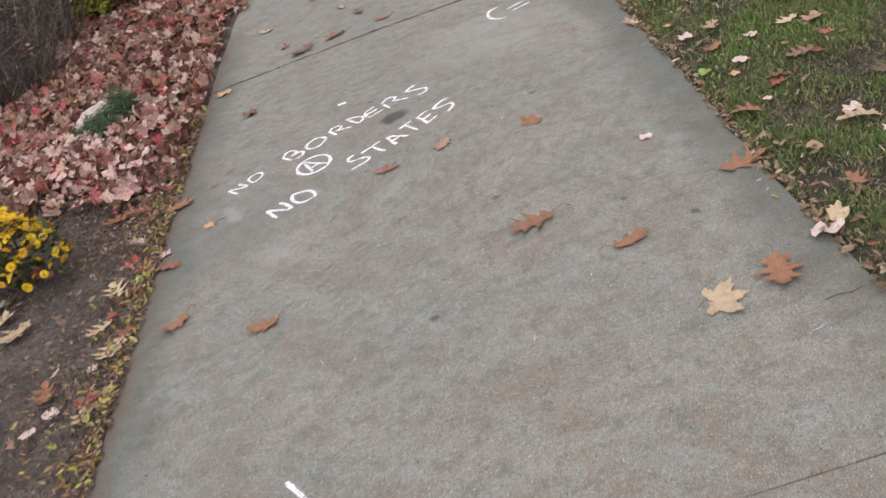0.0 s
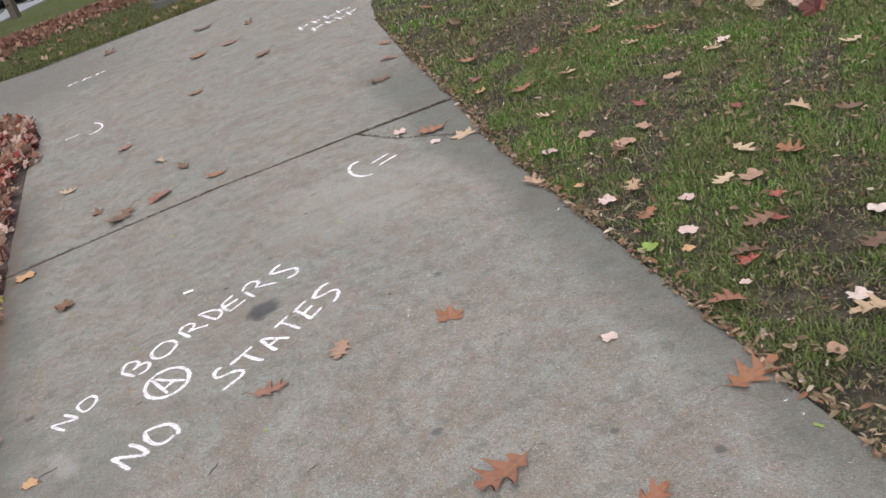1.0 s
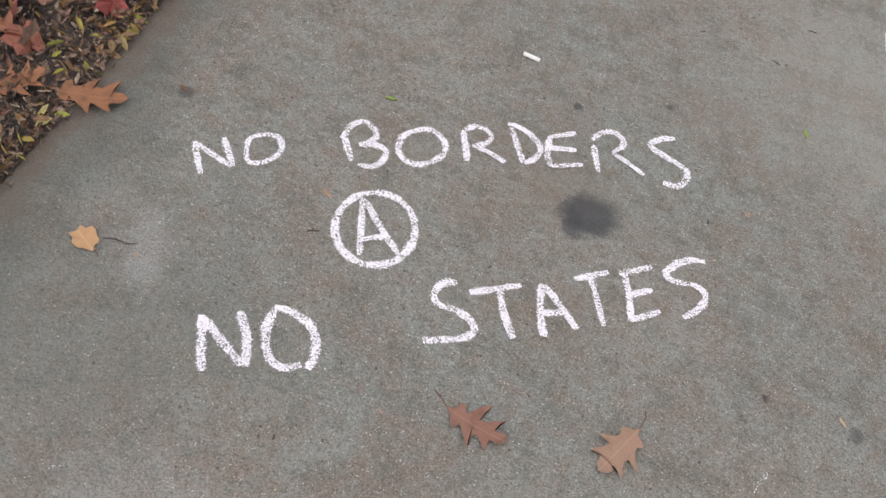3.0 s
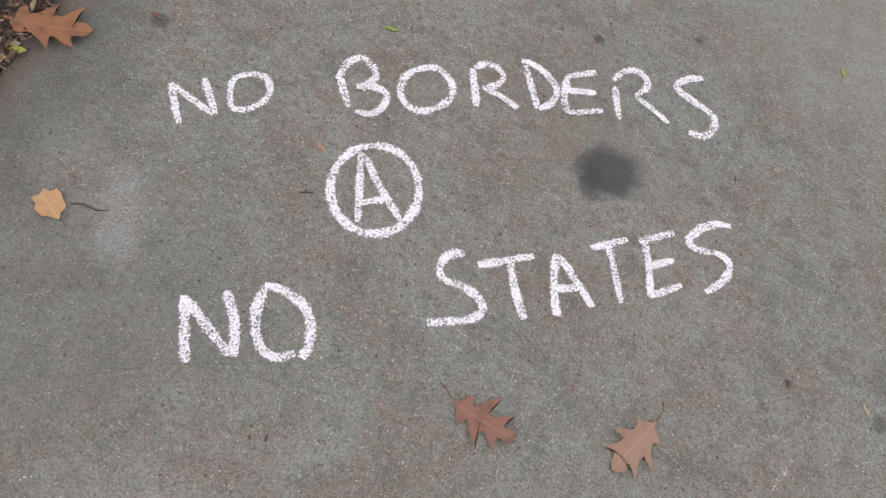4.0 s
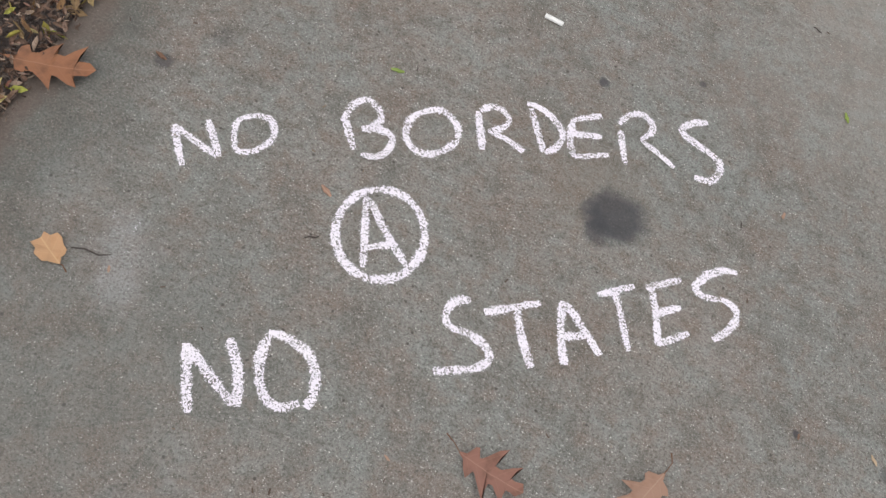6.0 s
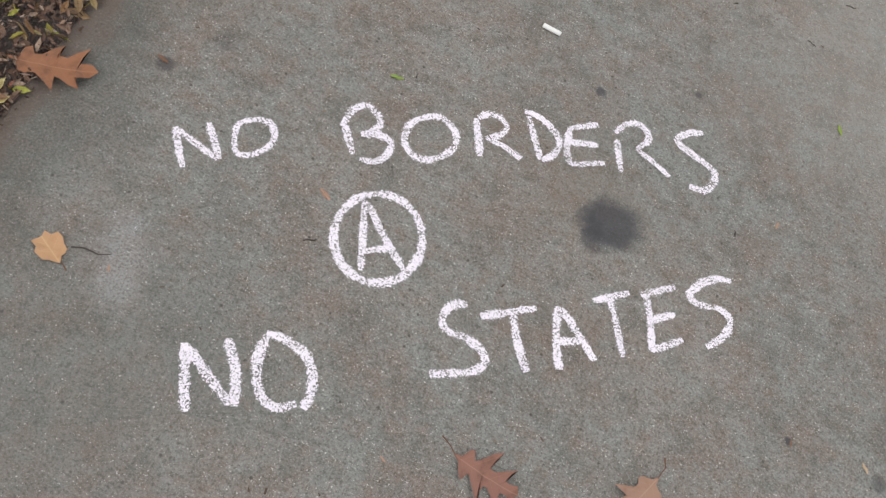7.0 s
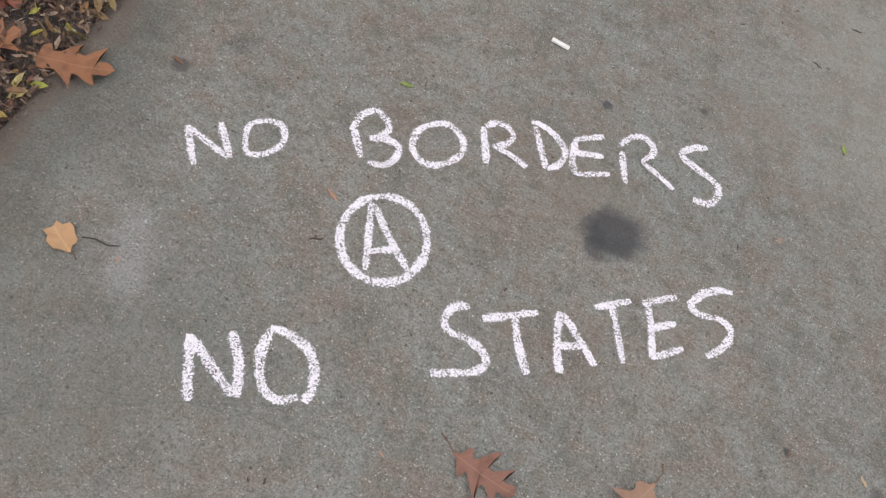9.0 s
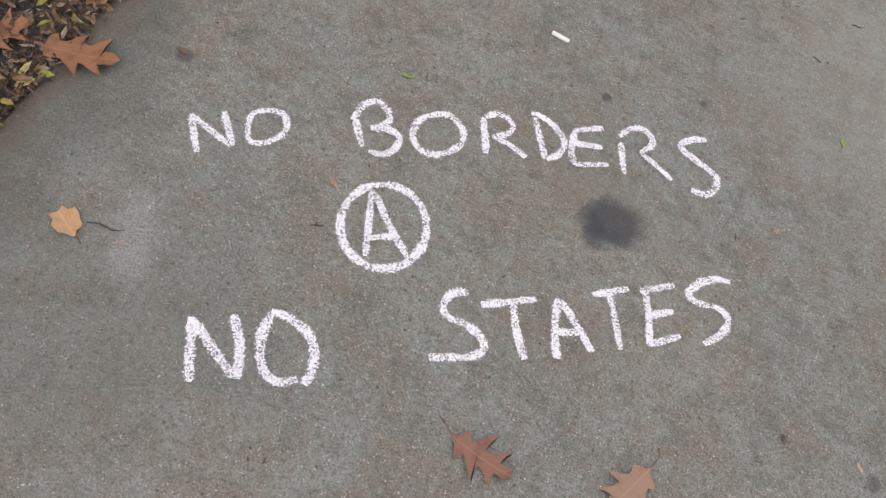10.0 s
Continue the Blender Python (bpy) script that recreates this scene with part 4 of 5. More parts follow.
for k in range(760):
    y = rnd.uniform(-1.9, 3.4)
    x = float(right_border(y)) + abs(rnd.gauss(0, 0.03)) - 0.014
    border.append((x, y, 0.002 + 0.012 * rnd.random(), rnd.uniform(0.012, 0.04), rnd.uniform(0, 6.28), rnd.gauss(0, 0.3), rnd.gauss(0, 0.3)))
scatter("border_litter", LEAFLET_FORM, border, CHIPS, "dry leaf bits lying along the lawn border", "debris")
CHIP_FORM = ([(-0.5, -0.15, 0), (0.5, -0.12, 0), (0.45, 0.16, 0), (-0.45, 0.14, 0), (-0.4, -0.08, 0.12), (0.42, -0.06, 0.1), (0.38, 0.1, 0.12), (-0.38, 0.08, 0.1)], [(4, 5, 6, 7), (0, 1, 5, 4), (1, 2, 6, 5), (2, 3, 7, 6), (3, 0, 4, 7)])
rnd = random.Random(92)
scatter("crumbs", CHIP_FORM, [(rnd.uniform(-0.42, 1.48), rnd.uniform(-1.8, 5.5), 0.0005, rnd.uniform(0.003, 0.010), rnd.uniform(0, 6.28), 0.0, 0.0) for k in range(420)], MULCH, "tiny dark crumbs strewn over the concrete", "debris")
scatter("mulch", CHIP_FORM, pile_places(8500, 61, (-1.5, -0.43, -1.6, 1.2), 0.006, (0.006, 0.016), lambda x, y, r: r.random() < math.exp(-max(0, -0.5 - x) / 0.35)), MULCH, "dark wood mulch and soil crumbs in the bed", "mulch")
scatter("lawn_debris", LEAFLET_FORM, pile_places(8500, 62, (1.50, 4.5, -2.2, 4.0), 0.014, (0.010, 0.034), lambda x, y, r: x > right_border(y) - 0.012 and r.random() < 0.22 + math.exp(-abs(x - right_border(y)) / 0.03)), CHIPS, "dry leaf bits and thatch in the lawn", "debris")


def blades(name, x, y, z, h, w, seed, label, material=None, flat=1.0):
    """Grass: bent three-sided blades, all in one mesh."""
    r = np.random.RandomState(seed)
    n = len(x)
    a, b = r.uniform(0, 2 * np.pi, n), r.uniform(0, 2 * np.pi, n)
    lean = r.uniform(0.15, 1.1, n) * h * flat
    sx, sy = np.cos(a) * w * 0.5, np.sin(a) * w * 0.5
    bx, by = np.cos(b), np.sin(b)
    v = np.empty((n, 5, 3))
    v[:, 0] = np.stack([x - sx, y - sy, z], 1)
    v[:, 1] = np.stack([x + sx, y + sy, z], 1)
    v[:, 2] = np.stack([x + 0.8 * sx + bx * lean * 0.35, y + 0.8 * sy + by * lean * 0.35, z + h * 0.6], 1)
    v[:, 3] = np.stack([x - 0.8 * sx + bx * lean * 0.35, y - 0.8 * sy + by * lean * 0.35, z + h * 0.6], 1)
    v[:, 4] = np.stack([x + bx * lean, y + by * lean, z + h * r.uniform(0.7, 1.0, n)], 1)
    k = np.arange(n) * 5
    me = bpy.data.meshes.new(name)
    me.vertices.add(5 * n)
    me.vertices.foreach_set("co", v.ravel())
    loops = np.stack([k, k + 1, k + 2, k + 3, k + 3, k + 2, k + 4], 1).ravel()
    me.loops.add(7 * n)
    me.loops.foreach_set("vertex_index", loops.astype(np.int32))
    me.polygons.add(2 * n)
    me.polygons.foreach_set("loop_start", np.stack([np.arange(n) * 7, np.arange(n) * 7 + 4], 1).ravel().astype(np.int32))
    me.update(calc_edges=True)
    return tagged(link(name, me, material or LAWN), label, "grass", kind="stuff")


def lumps(x, y, f, o):
    """A cheap smooth field between 0 and 1."""
    return 0.5 + 0.25 * (np.sin(x * f + o) * np.cos(y * f * 1.3 - o) + np.sin(x * f * 2.3 - y * f * 1.7 + 2 * o) * 0.6 + np.sin(x * f * 4.1 + y * f * 3.7 + o) * 0.4)


def lawn_patch(name, n, area, size, width, seed, clear=0.004):
    r = np.random.RandomState(seed)
    x, y = r.uniform(area[0], area[1], n), r.uniform(area[2], area[3], n)
    thick = lumps(x, y, 3.1, 0.7) * 0.6 + lumps(x, y, 11.0, 2.1) * 0.5
    gap = x - right_border(y)
    keep = (gap > clear) & (r.uniform(0, 1, n) < np.clip(thick * 2.9 - 1.05, 0.07, 1.0)) & (r.uniform(0, 1, n) < np.clip(gap / 0.05 + 0.4, 0, 1))
    x, y, thick = x[keep], y[keep], thick[keep]
    z = np.array([bed_height(a, b) for a, b in zip(x, y)]) - 0.014
    h = size * r.uniform(0.45, 1.15, len(x)) * (0.35 + 1.1 * thick)
    blades(name, x, y, z, h, width * r.uniform(0.7, 1.3, len(x)), seed, "short patchy green lawn with bare spots beside the path")


lawn_patch("grass", 230000, (1.5, 3.4, -2.0, 2.2), 0.026, 0.0036, 1)
lawn_patch("grass", 110000, (1.6, 6.5, 2.2, 6.0), 0.030, 0.0055, 2)
lawn_patch("grass", 80000, (3.4, 6.5, -2.5, 2.2), 0.030, 0.0055, 3)
r = np.random.RandomState(17)
tx, ty = r.uniform(1.5, 4.2, 52000), r.uniform(-2.0, 3.2, 52000)
ok = tx > right_border(ty)
tx, ty = tx[ok], ty[ok]
blades("thatch", tx, ty, np.array([bed_height(a, b) for a, b in zip(tx, ty)]) - 0.012, r.uniform(0.006, 0.016, len(tx)), 0.004, 18, "dry straw thatch between the grass blades", THATCH, 2.2)
r = np.random.RandomState(8)
gx, gy = r.uniform(-9, 5, 110000), 5.6 + 24 * r.uniform(0, 1, 110000) ** 1.3
ok = gy > np.interp(gx, [-7, -1.1, -0.5, 1.4, 2.6, 8], [7.52, 6.44, 6.36, 6.8, 7.4, 11.4])
gx, gy = gx[ok], gy[ok]
# Darker olive copy of the lawn material; the slope's shade is in its colour
m = Nodes("shaded_lawn_blades", 0.7, 0.2)
SHADED_LAWN = m.done(m.mix(m.step(m.noise(0.8, 4), 0.35, 0.65), m.ramp(m.island(), (0.0, (0.035, 0.055, 0.014)), (0.6, (0.070, 0.100, 0.026)), (1.0, (0.14, 0.13, 0.05))), m.ramp(m.island(), (0.0, (0.06, 0.06, 0.025)), (1.0, (0.17, 0.15, 0.07)))))
blades("grass", gx, gy, hills(gx, gy) - 0.014, r.uniform(0.02, 0.055, len(gx)), 0.008, 9, "olive green lawn on the slope beyond the paths", SHADED_LAWN)

# windrow of raked leaves on the slope
row = []
rnd = random.Random(77)
while len(row) < 15000:
    x = rnd.uniform(-11, 3.5)
    mid = 20.4 + 1.0 * (x + 0.8)
    y = mid + rnd.gauss(0, 2.3)
    if abs(y - mid) < 5.2 and y > 9.5:
        row.append((x, y, hill(x, y) + 0.02 + 0.10 * rnd.random(), rnd.uniform(0.06, 0.125), rnd.uniform(0, 6.28), rnd.gauss(0, 0.6), rnd.gauss(0, 0.6)))
scatter("leaf_row", simple_maple(3), row, ROW_LITTER, "long row of raked dark red leaves on grass", "fallen leaves")
spread = []
while len(spread) < 380:
    x, y = rnd.uniform(-9, 4), rnd.uniform(6.4, 27)
    if y > 6.5 + 0.3 * x + (0.6 if x > 1 else 0):
        spread.append((x, y, hill(x, y) + 0.03, rnd.uniform(0.05, 0.12), rnd.uniform(0, 6.28), rnd.gauss(0, 0.4), rnd.gauss(0, 0.4)))
scatter("leaf_litter", simple_maple(6), spread, CHIPS, "scattered yellow leaves on the far lawn", "fallen leaves")
dirt = []
for k in range(1500):
    f = rnd.random()
    x = -0.45 + 2.1 * f
    y = float(np.interp(x, [-0.45, 0.0, 0.5, 1.16, 1.655], [1.812, 1.875, 1.93, 1.945, 1.94])) + rnd.gauss(0, 0.007)
    dirt.append((x, y, rnd.uniform(-0.012, -0.001), rnd.uniform(0.006, 0.020), rnd.uniform(0, 6.28), 0.2, 0.1))
for k in range(110):
    f = rnd.random() * 3
    x, y = float(np.interp(f, [0, 1, 2, 3], [1.166, 1.285, 1.445, 1.58])), float(np.interp(f, [0, 1, 2, 3], [1.94, 1.695, 1.535, 1.367]))
    dirt.append((x + rnd.gauss(0, 0.006), y + rnd.gauss(0, 0.006), rnd.uniform(-0.006, 0.002), rnd.uniform(0.006, 0.02), rnd.uniform(0, 6.28), 0.2, 0.1))
scatter("joint_dirt", CHIP_FORM, dirt, JOINT_SOIL, "dark soil and crumbs caught in a slab joint", "dirt")


# ---- plants in the bed ----
def petal_head():
    v, f = [], []
    for ring, (n, r, up) in enumerate(((13, 1.0, 0.12), (10, 0.72, 0.30), (7, 0.42, 0.42))):
        for k in range(n):
            a = 2 * math.pi * (k + 0.5 * ring) / n
            c, s, d = math.cos(a), math.sin(a), 2.6 / n
            o = len(v)
            v += [(0.1 * c, 0.1 * s, 0.12), (r * 0.65 * math.cos(a - d), r * 0.65 * math.sin(a - d), up), (r * c, r * s, up + 0.1), (r * 0.65 * math.cos(a + d), r * 0.65 * math.sin(a + d), up)]
            f.append((o, o + 1, o + 2, o + 3))
    return v, f


def chrysanthemum(x, y, radius, height):
    z0 = bed_height(x, y) - 0.014
    thing = tagged(empty("chrysanthemum", x, y, z0), "low bushy chrysanthemum with many yellow flower heads", "plant")
    rnd2 = random.Random(3)
    bm = bmesh.new()
    for k in range(46):
        a, q = rnd2.uniform(0, 6.28), rnd2.random() ** 0.5
        tip = Vector((math.cos(a) * q * radius * 0.9, math.sin(a) * q * radius * 0.9, height * (0.95 - 0.5 * q * q)))
        tube(bm, [(0.02 * math.cos(a), 0.02 * math.sin(a), 0), tip * 0.6 + Vector((0, 0, 0.02)), tip], [0.0028, 0.002, 0.0015], 4)
    part("stem_cluster", bm, make_plain("mum_stem", (0.07, 0.085, 0.04), 0.8), thing)
    v, f = [], []
    for k in range(620):
        a, q, h = rnd2.uniform(0, 6.28), rnd2.random() ** 0.6, rnd2.uniform(0.12, 0.95)
        c = Vector((math.cos(a) * q * radius, math.sin(a) * q * radius, height * h * (1 - 0.35 * q * q)))
        m = Euler((rnd2.uniform(-1, 1), rnd2.uniform(-1, 1), a)).to_matrix()
        o = len(v)
        v += [c + m @ Vector(p) * rnd2.uniform(0.7, 1.3) for p in ((0, -0.016, 0), (0.011, 0, 0.003), (0, 0.02, 0), (-0.011, 0, 0.003))]
        f.append((o, o + 1, o + 2, o + 3))
    link("foliage", mesh_of("foliage", v, f), make_litter("mum_leaf", [(0.0, (0.045, 0.06, 0.025)), (0.6, (0.07, 0.085, 0.035)), (1.0, (0.12, 0.08, 0.05))]), thing)
    hv, hf = petal_head()
    me = mesh_of("flower_head", [(a * 0.022, b * 0.022, c * 0.030) for a, b, c in hv], hf)
    m = Nodes("mum_petal", 0.6, 0.2)
    me.materials.append(m.done(m.ramp(m.chance(), (0.0, (0.82, 0.55, 0.03)), (0.6, (0.86, 0.66, 0.05)), (0.85, (0.70, 0.36, 0.04)), (1.0, (0.40, 0.17, 0.05)))))
    for k in range(165):
        a, q = 2.4 * k, math.sqrt((k + 0.5) / 165)
        head = new("flower_head", me)
        head.parent = thing
        up = height * (1.0 - 0.72 * q ** 2.4) + rnd2.uniform(-0.05, 0.015)
        head.matrix_local = pose(math.cos(a) * q * radius * 1.05, math.sin(a) * q * radius * 1.05, up, -math.degrees(math.sin(a)) * q * 0.9, math.degrees(math.cos(a)) * q * 0.9, k * 40) @ Matrix.Scale(rnd2.uniform(0.65, 1.1), 4)


chrysanthemum(-0.985, 0.10, 0.20, 0.29)


def sprig_shrub(name, x, y, radius, height, n, blade, ramp, label, spread=1.0, seed=1):
    """A small shrub of many short leaves or needles on thin stems."""
    z0 = bed_height(x, y) - 0.02
    thing = tagged(empty(name, x, y, z0), label, "shrub")
    rnd2 = random.Random(seed)
    bm = bmesh.new()
    v, f = [], []
    for k in range(n):
        a, q = rnd2.uniform(0, 6.28), rnd2.random() ** 0.5
        tip = Vector((math.cos(a) * q * radius, math.sin(a) * q * radius, height * rnd2.uniform(0.6, 1.0) * (1 - 0.45 * q * q)))
        mid = tip * 0.5 + Vector((0, 0, 0.12 * height))
        if k % 2 == 0:
            tube(bm, [(0.15 * tip.x, 0.15 * tip.y, 0), mid, tip], [0.003, 0.002, 0.001], 4)
        for j in range(14):
            t = 0.35 + 0.65 * j / 14
            p = Vector((0.15 * tip.x, 0.15 * tip.y, 0)) * (1 - t) ** 2 + mid * 2 * t * (1 - t) + tip * t * t
            m = Euler((rnd2.uniform(-1.1, 1.1), rnd2.uniform(-1.1, 1.1), rnd2.uniform(0, 6.28))).to_matrix()
            o, s = len(v), rnd2.uniform(0.7, 1.25)
            v += [p + m @ (Vector(c) * s) for c in ((0, 0, 0), (blade[1], blade[0] * 0.5, 0.003), (0, blade[0], 0), (-blade[1], blade[0] * 0.5, 0.003))]
            f.append((o, o + 1, o + 2, o + 3))
    part("stem_cluster", bm, TWIG, thing)
    link("foliage", mesh_of("foliage", v, f), make_litter(name + "_foliage", ramp), thing)
    return thing


NEEDLES = [(0.0, (0.045, 0.10, 0.055)), (0.6, (0.085, 0.165, 0.085)), (1.0, (0.14, 0.23, 0.12))]
sprig_shrub("juniper", -0.86, 1.64, 0.11, 0.25, 150, (0.030, 0.003), NEEDLES, "small upright dark green juniper among fallen leaves", seed=4)
sprig_shrub("juniper", -0.965, 1.48, 0.15, 0.19, 190, (0.028, 0.003), NEEDLES, "low spreading dark green juniper beside a stone", seed=5)
sprig_shrub("juniper", -0.73, 1.46, 0.09, 0.09, 40, (0.024, 0.0028), [(0.0, (0.05, 0.075, 0.03)), (1.0, (0.10, 0.13, 0.05))], "small low sprig of juniper among fallen leaves", seed=6)
sprig_shrub("bush", -1.60, 4.45, 0.26, 0.50, 170, (0.05, 0.013), [(0.0, (0.16, 0.20, 0.02)), (0.6, (0.32, 0.36, 0.035)), (1.0, (0.40, 0.34, 0.06))], "yellow-green leafy bush at the back of the bed", seed=7)
sprig_shrub("bush", -1.22, 4.55, 0.26, 0.26, 90, (0.05, 0.016), [(0.0, (0.09, 0.03, 0.02)), (0.6, (0.18, 0.07, 0.045)), (1.0, (0.28, 0.15, 0.09))], "low withered red-brown bush at the back of the bed", seed=9)
sprig_shrub("bush", -1.18, 5.15, 0.32, 0.30, 120, (0.06, 0.006), [(0.0, (0.10, 0.11, 0.03)), (0.6, (0.17, 0.17, 0.05)), (1.0, (0.24, 0.17, 0.07))], "low olive grassy clump at the bed's corner", seed=8)


def twig_bush(x, y, radius, height, n, seed, label):
    """Crooked bare stems of two ages, forking, with a few dead leaves hanging on."""
    thing = tagged(empty("twig_bush", x, y, bed_height(x, y) - 0.02), label, "shrub")
    rnd2 = random.Random(seed)
    v, f = [], []
    for old in (True, False):
        bm = bmesh.new()
        for k in range(n if old else n // 4):
            a, q = rnd2.uniform(0, 6.28), rnd2.random() ** 0.5
            p = Vector((math.cos(a) * q * radius * 0.8, math.sin(a) * q * radius * 0.8, 0))
            tall = height * rnd2.uniform(0.4, 1.0)
            pts = [p]
            for j in range(4):
                p = p + Vector((math.cos(a) * q * 0.06 + rnd2.gauss(0, 0.035), math.sin(a) * q * 0.06 + rnd2.gauss(0, 0.035), tall / 4))
                pts.append(p)
            r0 = rnd2.uniform(0.002, 0.0045)
            tube(bm, pts, [r0, r0 * 0.85, r0 * 0.65, r0 * 0.5, r0 * 0.3], 4)
            for j in range(3):
                b = pts[rnd2.randint(1, 4)]
                tip = b + Vector((rnd2.gauss(0, 0.09), rnd2.gauss(0, 0.09), rnd2.uniform(-0.02, 0.12)))
                tube(bm, [b, tip], [r0 * 0.5, 0.0007], 3)
                if rnd2.random() < 0.12:
                    m = Euler((rnd2.uniform(-1.2, 1.2), rnd2.uniform(-1.2, 1.2), rnd2.uniform(0, 6.28))).to_matrix()
                    o = len(v)
                    v += [tip + m @ Vector(c) for c in ((0, -0.02, 0), (0.011, 0, 0.004), (0, 0.02, 0), (-0.011, 0, 0.004))]
                    f.append((o, o + 1, o + 2, o + 3))
        part("old_stems" if old else "pale_stems", bm, TWIG if old else PALE_TWIG, thing)
    link("dead_leaves", mesh_of("dead_leaves", v, f), ROW_LITTER, thing)


PALE_TWIG = make_plain("pale_twig", (0.24, 0.20, 0.17), 0.85)
for tx, ty, tr, th, tn, seed in ((-1.88, 2.95, 0.34, 0.50, 300, 2), (-2.30, 3.45, 0.45, 0.75, 400, 3), (-2.05, 4.05, 0.42, 0.85, 400, 4), (-2.75, 2.75, 0.40, 0.6, 240, 5), (-2.75, 4.3, 0.5, 0.95, 400, 6)):
    twig_bush(tx, ty, tr, th, tn, seed, "bare dark twiggy shrub at the back of the bed")

bm = bmesh.new()
bmesh.ops.create_icosphere(bm, subdivisions=3, radius=1.0)
for v in bm.verts:
    d = 1 + 0.25 * noise.noise(v.co * 1.4) + 0.08 * noise.noise(v.co * 4)
    v.co = Vector((v.co.x * 0.058 * d, v.co.y * 0.14 * d, max(v.co.z, -0.5) * 0.095 * d))
stone = tagged(part("stone", bm, make_plain("pale_stone", (0.62, 0.50, 0.47), 0.9, 0.2, wear=0.6, scale=30, bump=0.5), smooth=True), "pale pinkish stone lying among fallen leaves", "stone")
stone.matrix_world = pose(-1.02, 1.68, bed_height(-1.02, 1.68) + 0.05, 10, 24, -24)


# ---- lamp post, tree, bollards, street and cars down the slope ----
def lamp_post(x, y):
    thing = tagged(empty("lamp_post", x, y, hill(x, y)), "dark bronze lamp post with a stepped base on a grey plinth", "lamp post")
    iron = make_plain("dark_iron", (0.010, 0.010, 0.010), 0.75, 0.15, 0.0)
    bm = bmesh.new()
    lathe(bm, [(0.29, -0.05), (0.29, 0.10), (0.275, 0.12)], 28)
    part("plinth", bm, make_plain("plinth_concrete", (0.11, 0.108, 0.10), 0.9), thing)
    bm = bmesh.new()
    lathe(bm, [(0.245, 0.12), (0.245, 0.17), (0.215, 0.22), (0.205, 0.42), (0.16, 0.52), (0.15, 0.62), (0.11, 0.72)], 16)
    part("base", bm, iron, thing)
    bm = bmesh.new()
    lathe(bm, [(0.075, 0.72), (0.07, 1.2), (0.055, 3.2), (0.07, 3.24), (0.07, 3.3)], 16)
    part("shaft", bm, iron, thing)


lamp_post(0.90, 13.3)


def park_tree(x, y):
    bark = make_plain("bark", (0.035, 0.03, 0.026), 0.95, 0.1, wear=0.6, scale=9, bump=0.9)
    thing = tagged(empty("tree", x, y, hill(x, y) - 0.05), "dark-barked tree with a few last autumn leaves", "tree")
    rnd2 = random.Random(12)
    bm = bmesh.new()
    tube(bm, [(0, 0, 0), (0.02, 0, 0.25), (0.03, 0.02, 1.2), (0.0, 0.05, 2.6), (0.08, 0.0, 4.6), (0.0, 0.1, 6.5)], [0.42, 0.29, 0.25, 0.22, 0.16, 0.06], 14)
    part("trunk", bm, bark, thing)
    v, f = [], []
    for k in range(9):
        a, z = 2.4 * k, 2.4 + 0.45 * k
        d = Vector((math.cos(a), math.sin(a), 0.75))
        end = Vector((0, 0, z)) + d * rnd2.uniform(1.3, 2.4)
        bm = bmesh.new()
        tube(bm, [(0, 0, z), Vector((0, 0, z)).lerp(end, 0.5) + Vector((0, 0, 0.15)), end], [0.09, 0.05, 0.015], 8)
        part("limb", bm, bark, thing)
        for j in range(130):
            p = Vector((0, 0, z)).lerp(end, rnd2.uniform(0.4, 1.15)) + Vector((rnd2.gauss(0, 0.4), rnd2.gauss(0, 0.4), rnd2.gauss(0, 0.3)))
            m = Euler((rnd2.uniform(-1, 1), rnd2.uniform(-1, 1), rnd2.uniform(0, 6))).to_matrix()
            o = len(v)
            v += [p + m @ Vector(c) for c in ((0, -0.06, 0), (0.04, 0, 0.01), (0, 0.06, 0), (-0.04, 0, 0.01))]
            f.append((o, o + 1, o + 2, o + 3))
    link("crown", mesh_of("crown", v, f), ROW_LITTER, thing)


park_tree(1.75, 18.2)

ALONG, OUT = Vector((0.49, 0.8717, 0)), Vector((-0.8717, 0.49, 0))
LINE = Vector((-3.19, 31.3, 0))


def street_point(u, v, z=0.0):
    p = LINE + ALONG * u + OUT * v
    return Vector((p.x, p.y, hill(p.x, p.y) + z))


def strip(name, v0, v1, z, material, label, category):
    """A sheet along the street that follows the ground."""
    us, vs = [(-30 + 1.5 * k) for k in range(60)], [v0 + (v1 - v0) * k / 8 for k in range(9)]
    verts = [street_point(u, v, z) for u in us for v in vs]
    low = [p - Vector((0, 0, 0.25)) for p in verts]
    n = len(verts)
    faces = [(a * 9 + b, a * 9 + b + 1, (a + 1) * 9 + b + 1, (a + 1) * 9 + b) for a in range(59) for b in range(8)]
    for b in (0, 8):
        faces += [(a * 9 + b, (a + 1) * 9 + b, n + (a + 1) * 9 + b, n + a * 9 + b) for a in range(59)]
    return tagged(link(name, mesh_of(name, verts + low, faces), material), label, category, kind="structure")


ASPHALT = make_plain("worn_asphalt", (0.27, 0.28, 0.30), 0.8, 0.3, wear=0.25, scale=3)
strip("road", 0.55, 12.0, 0.03, ASPHALT, "pale grey worn asphalt street", "street")
strip("pavement_far", 12.05, 16.0, 0.14, make_plain("far_pavement", (0.26, 0.25, 0.23), 0.9, scale=4), "pavement on the other side of the street", "footpath")

POST = make_plain("post_wood", (0.115, 0.10, 0.085), 0.9, 0.2, wear=0.5, scale=14, bump=0.6)


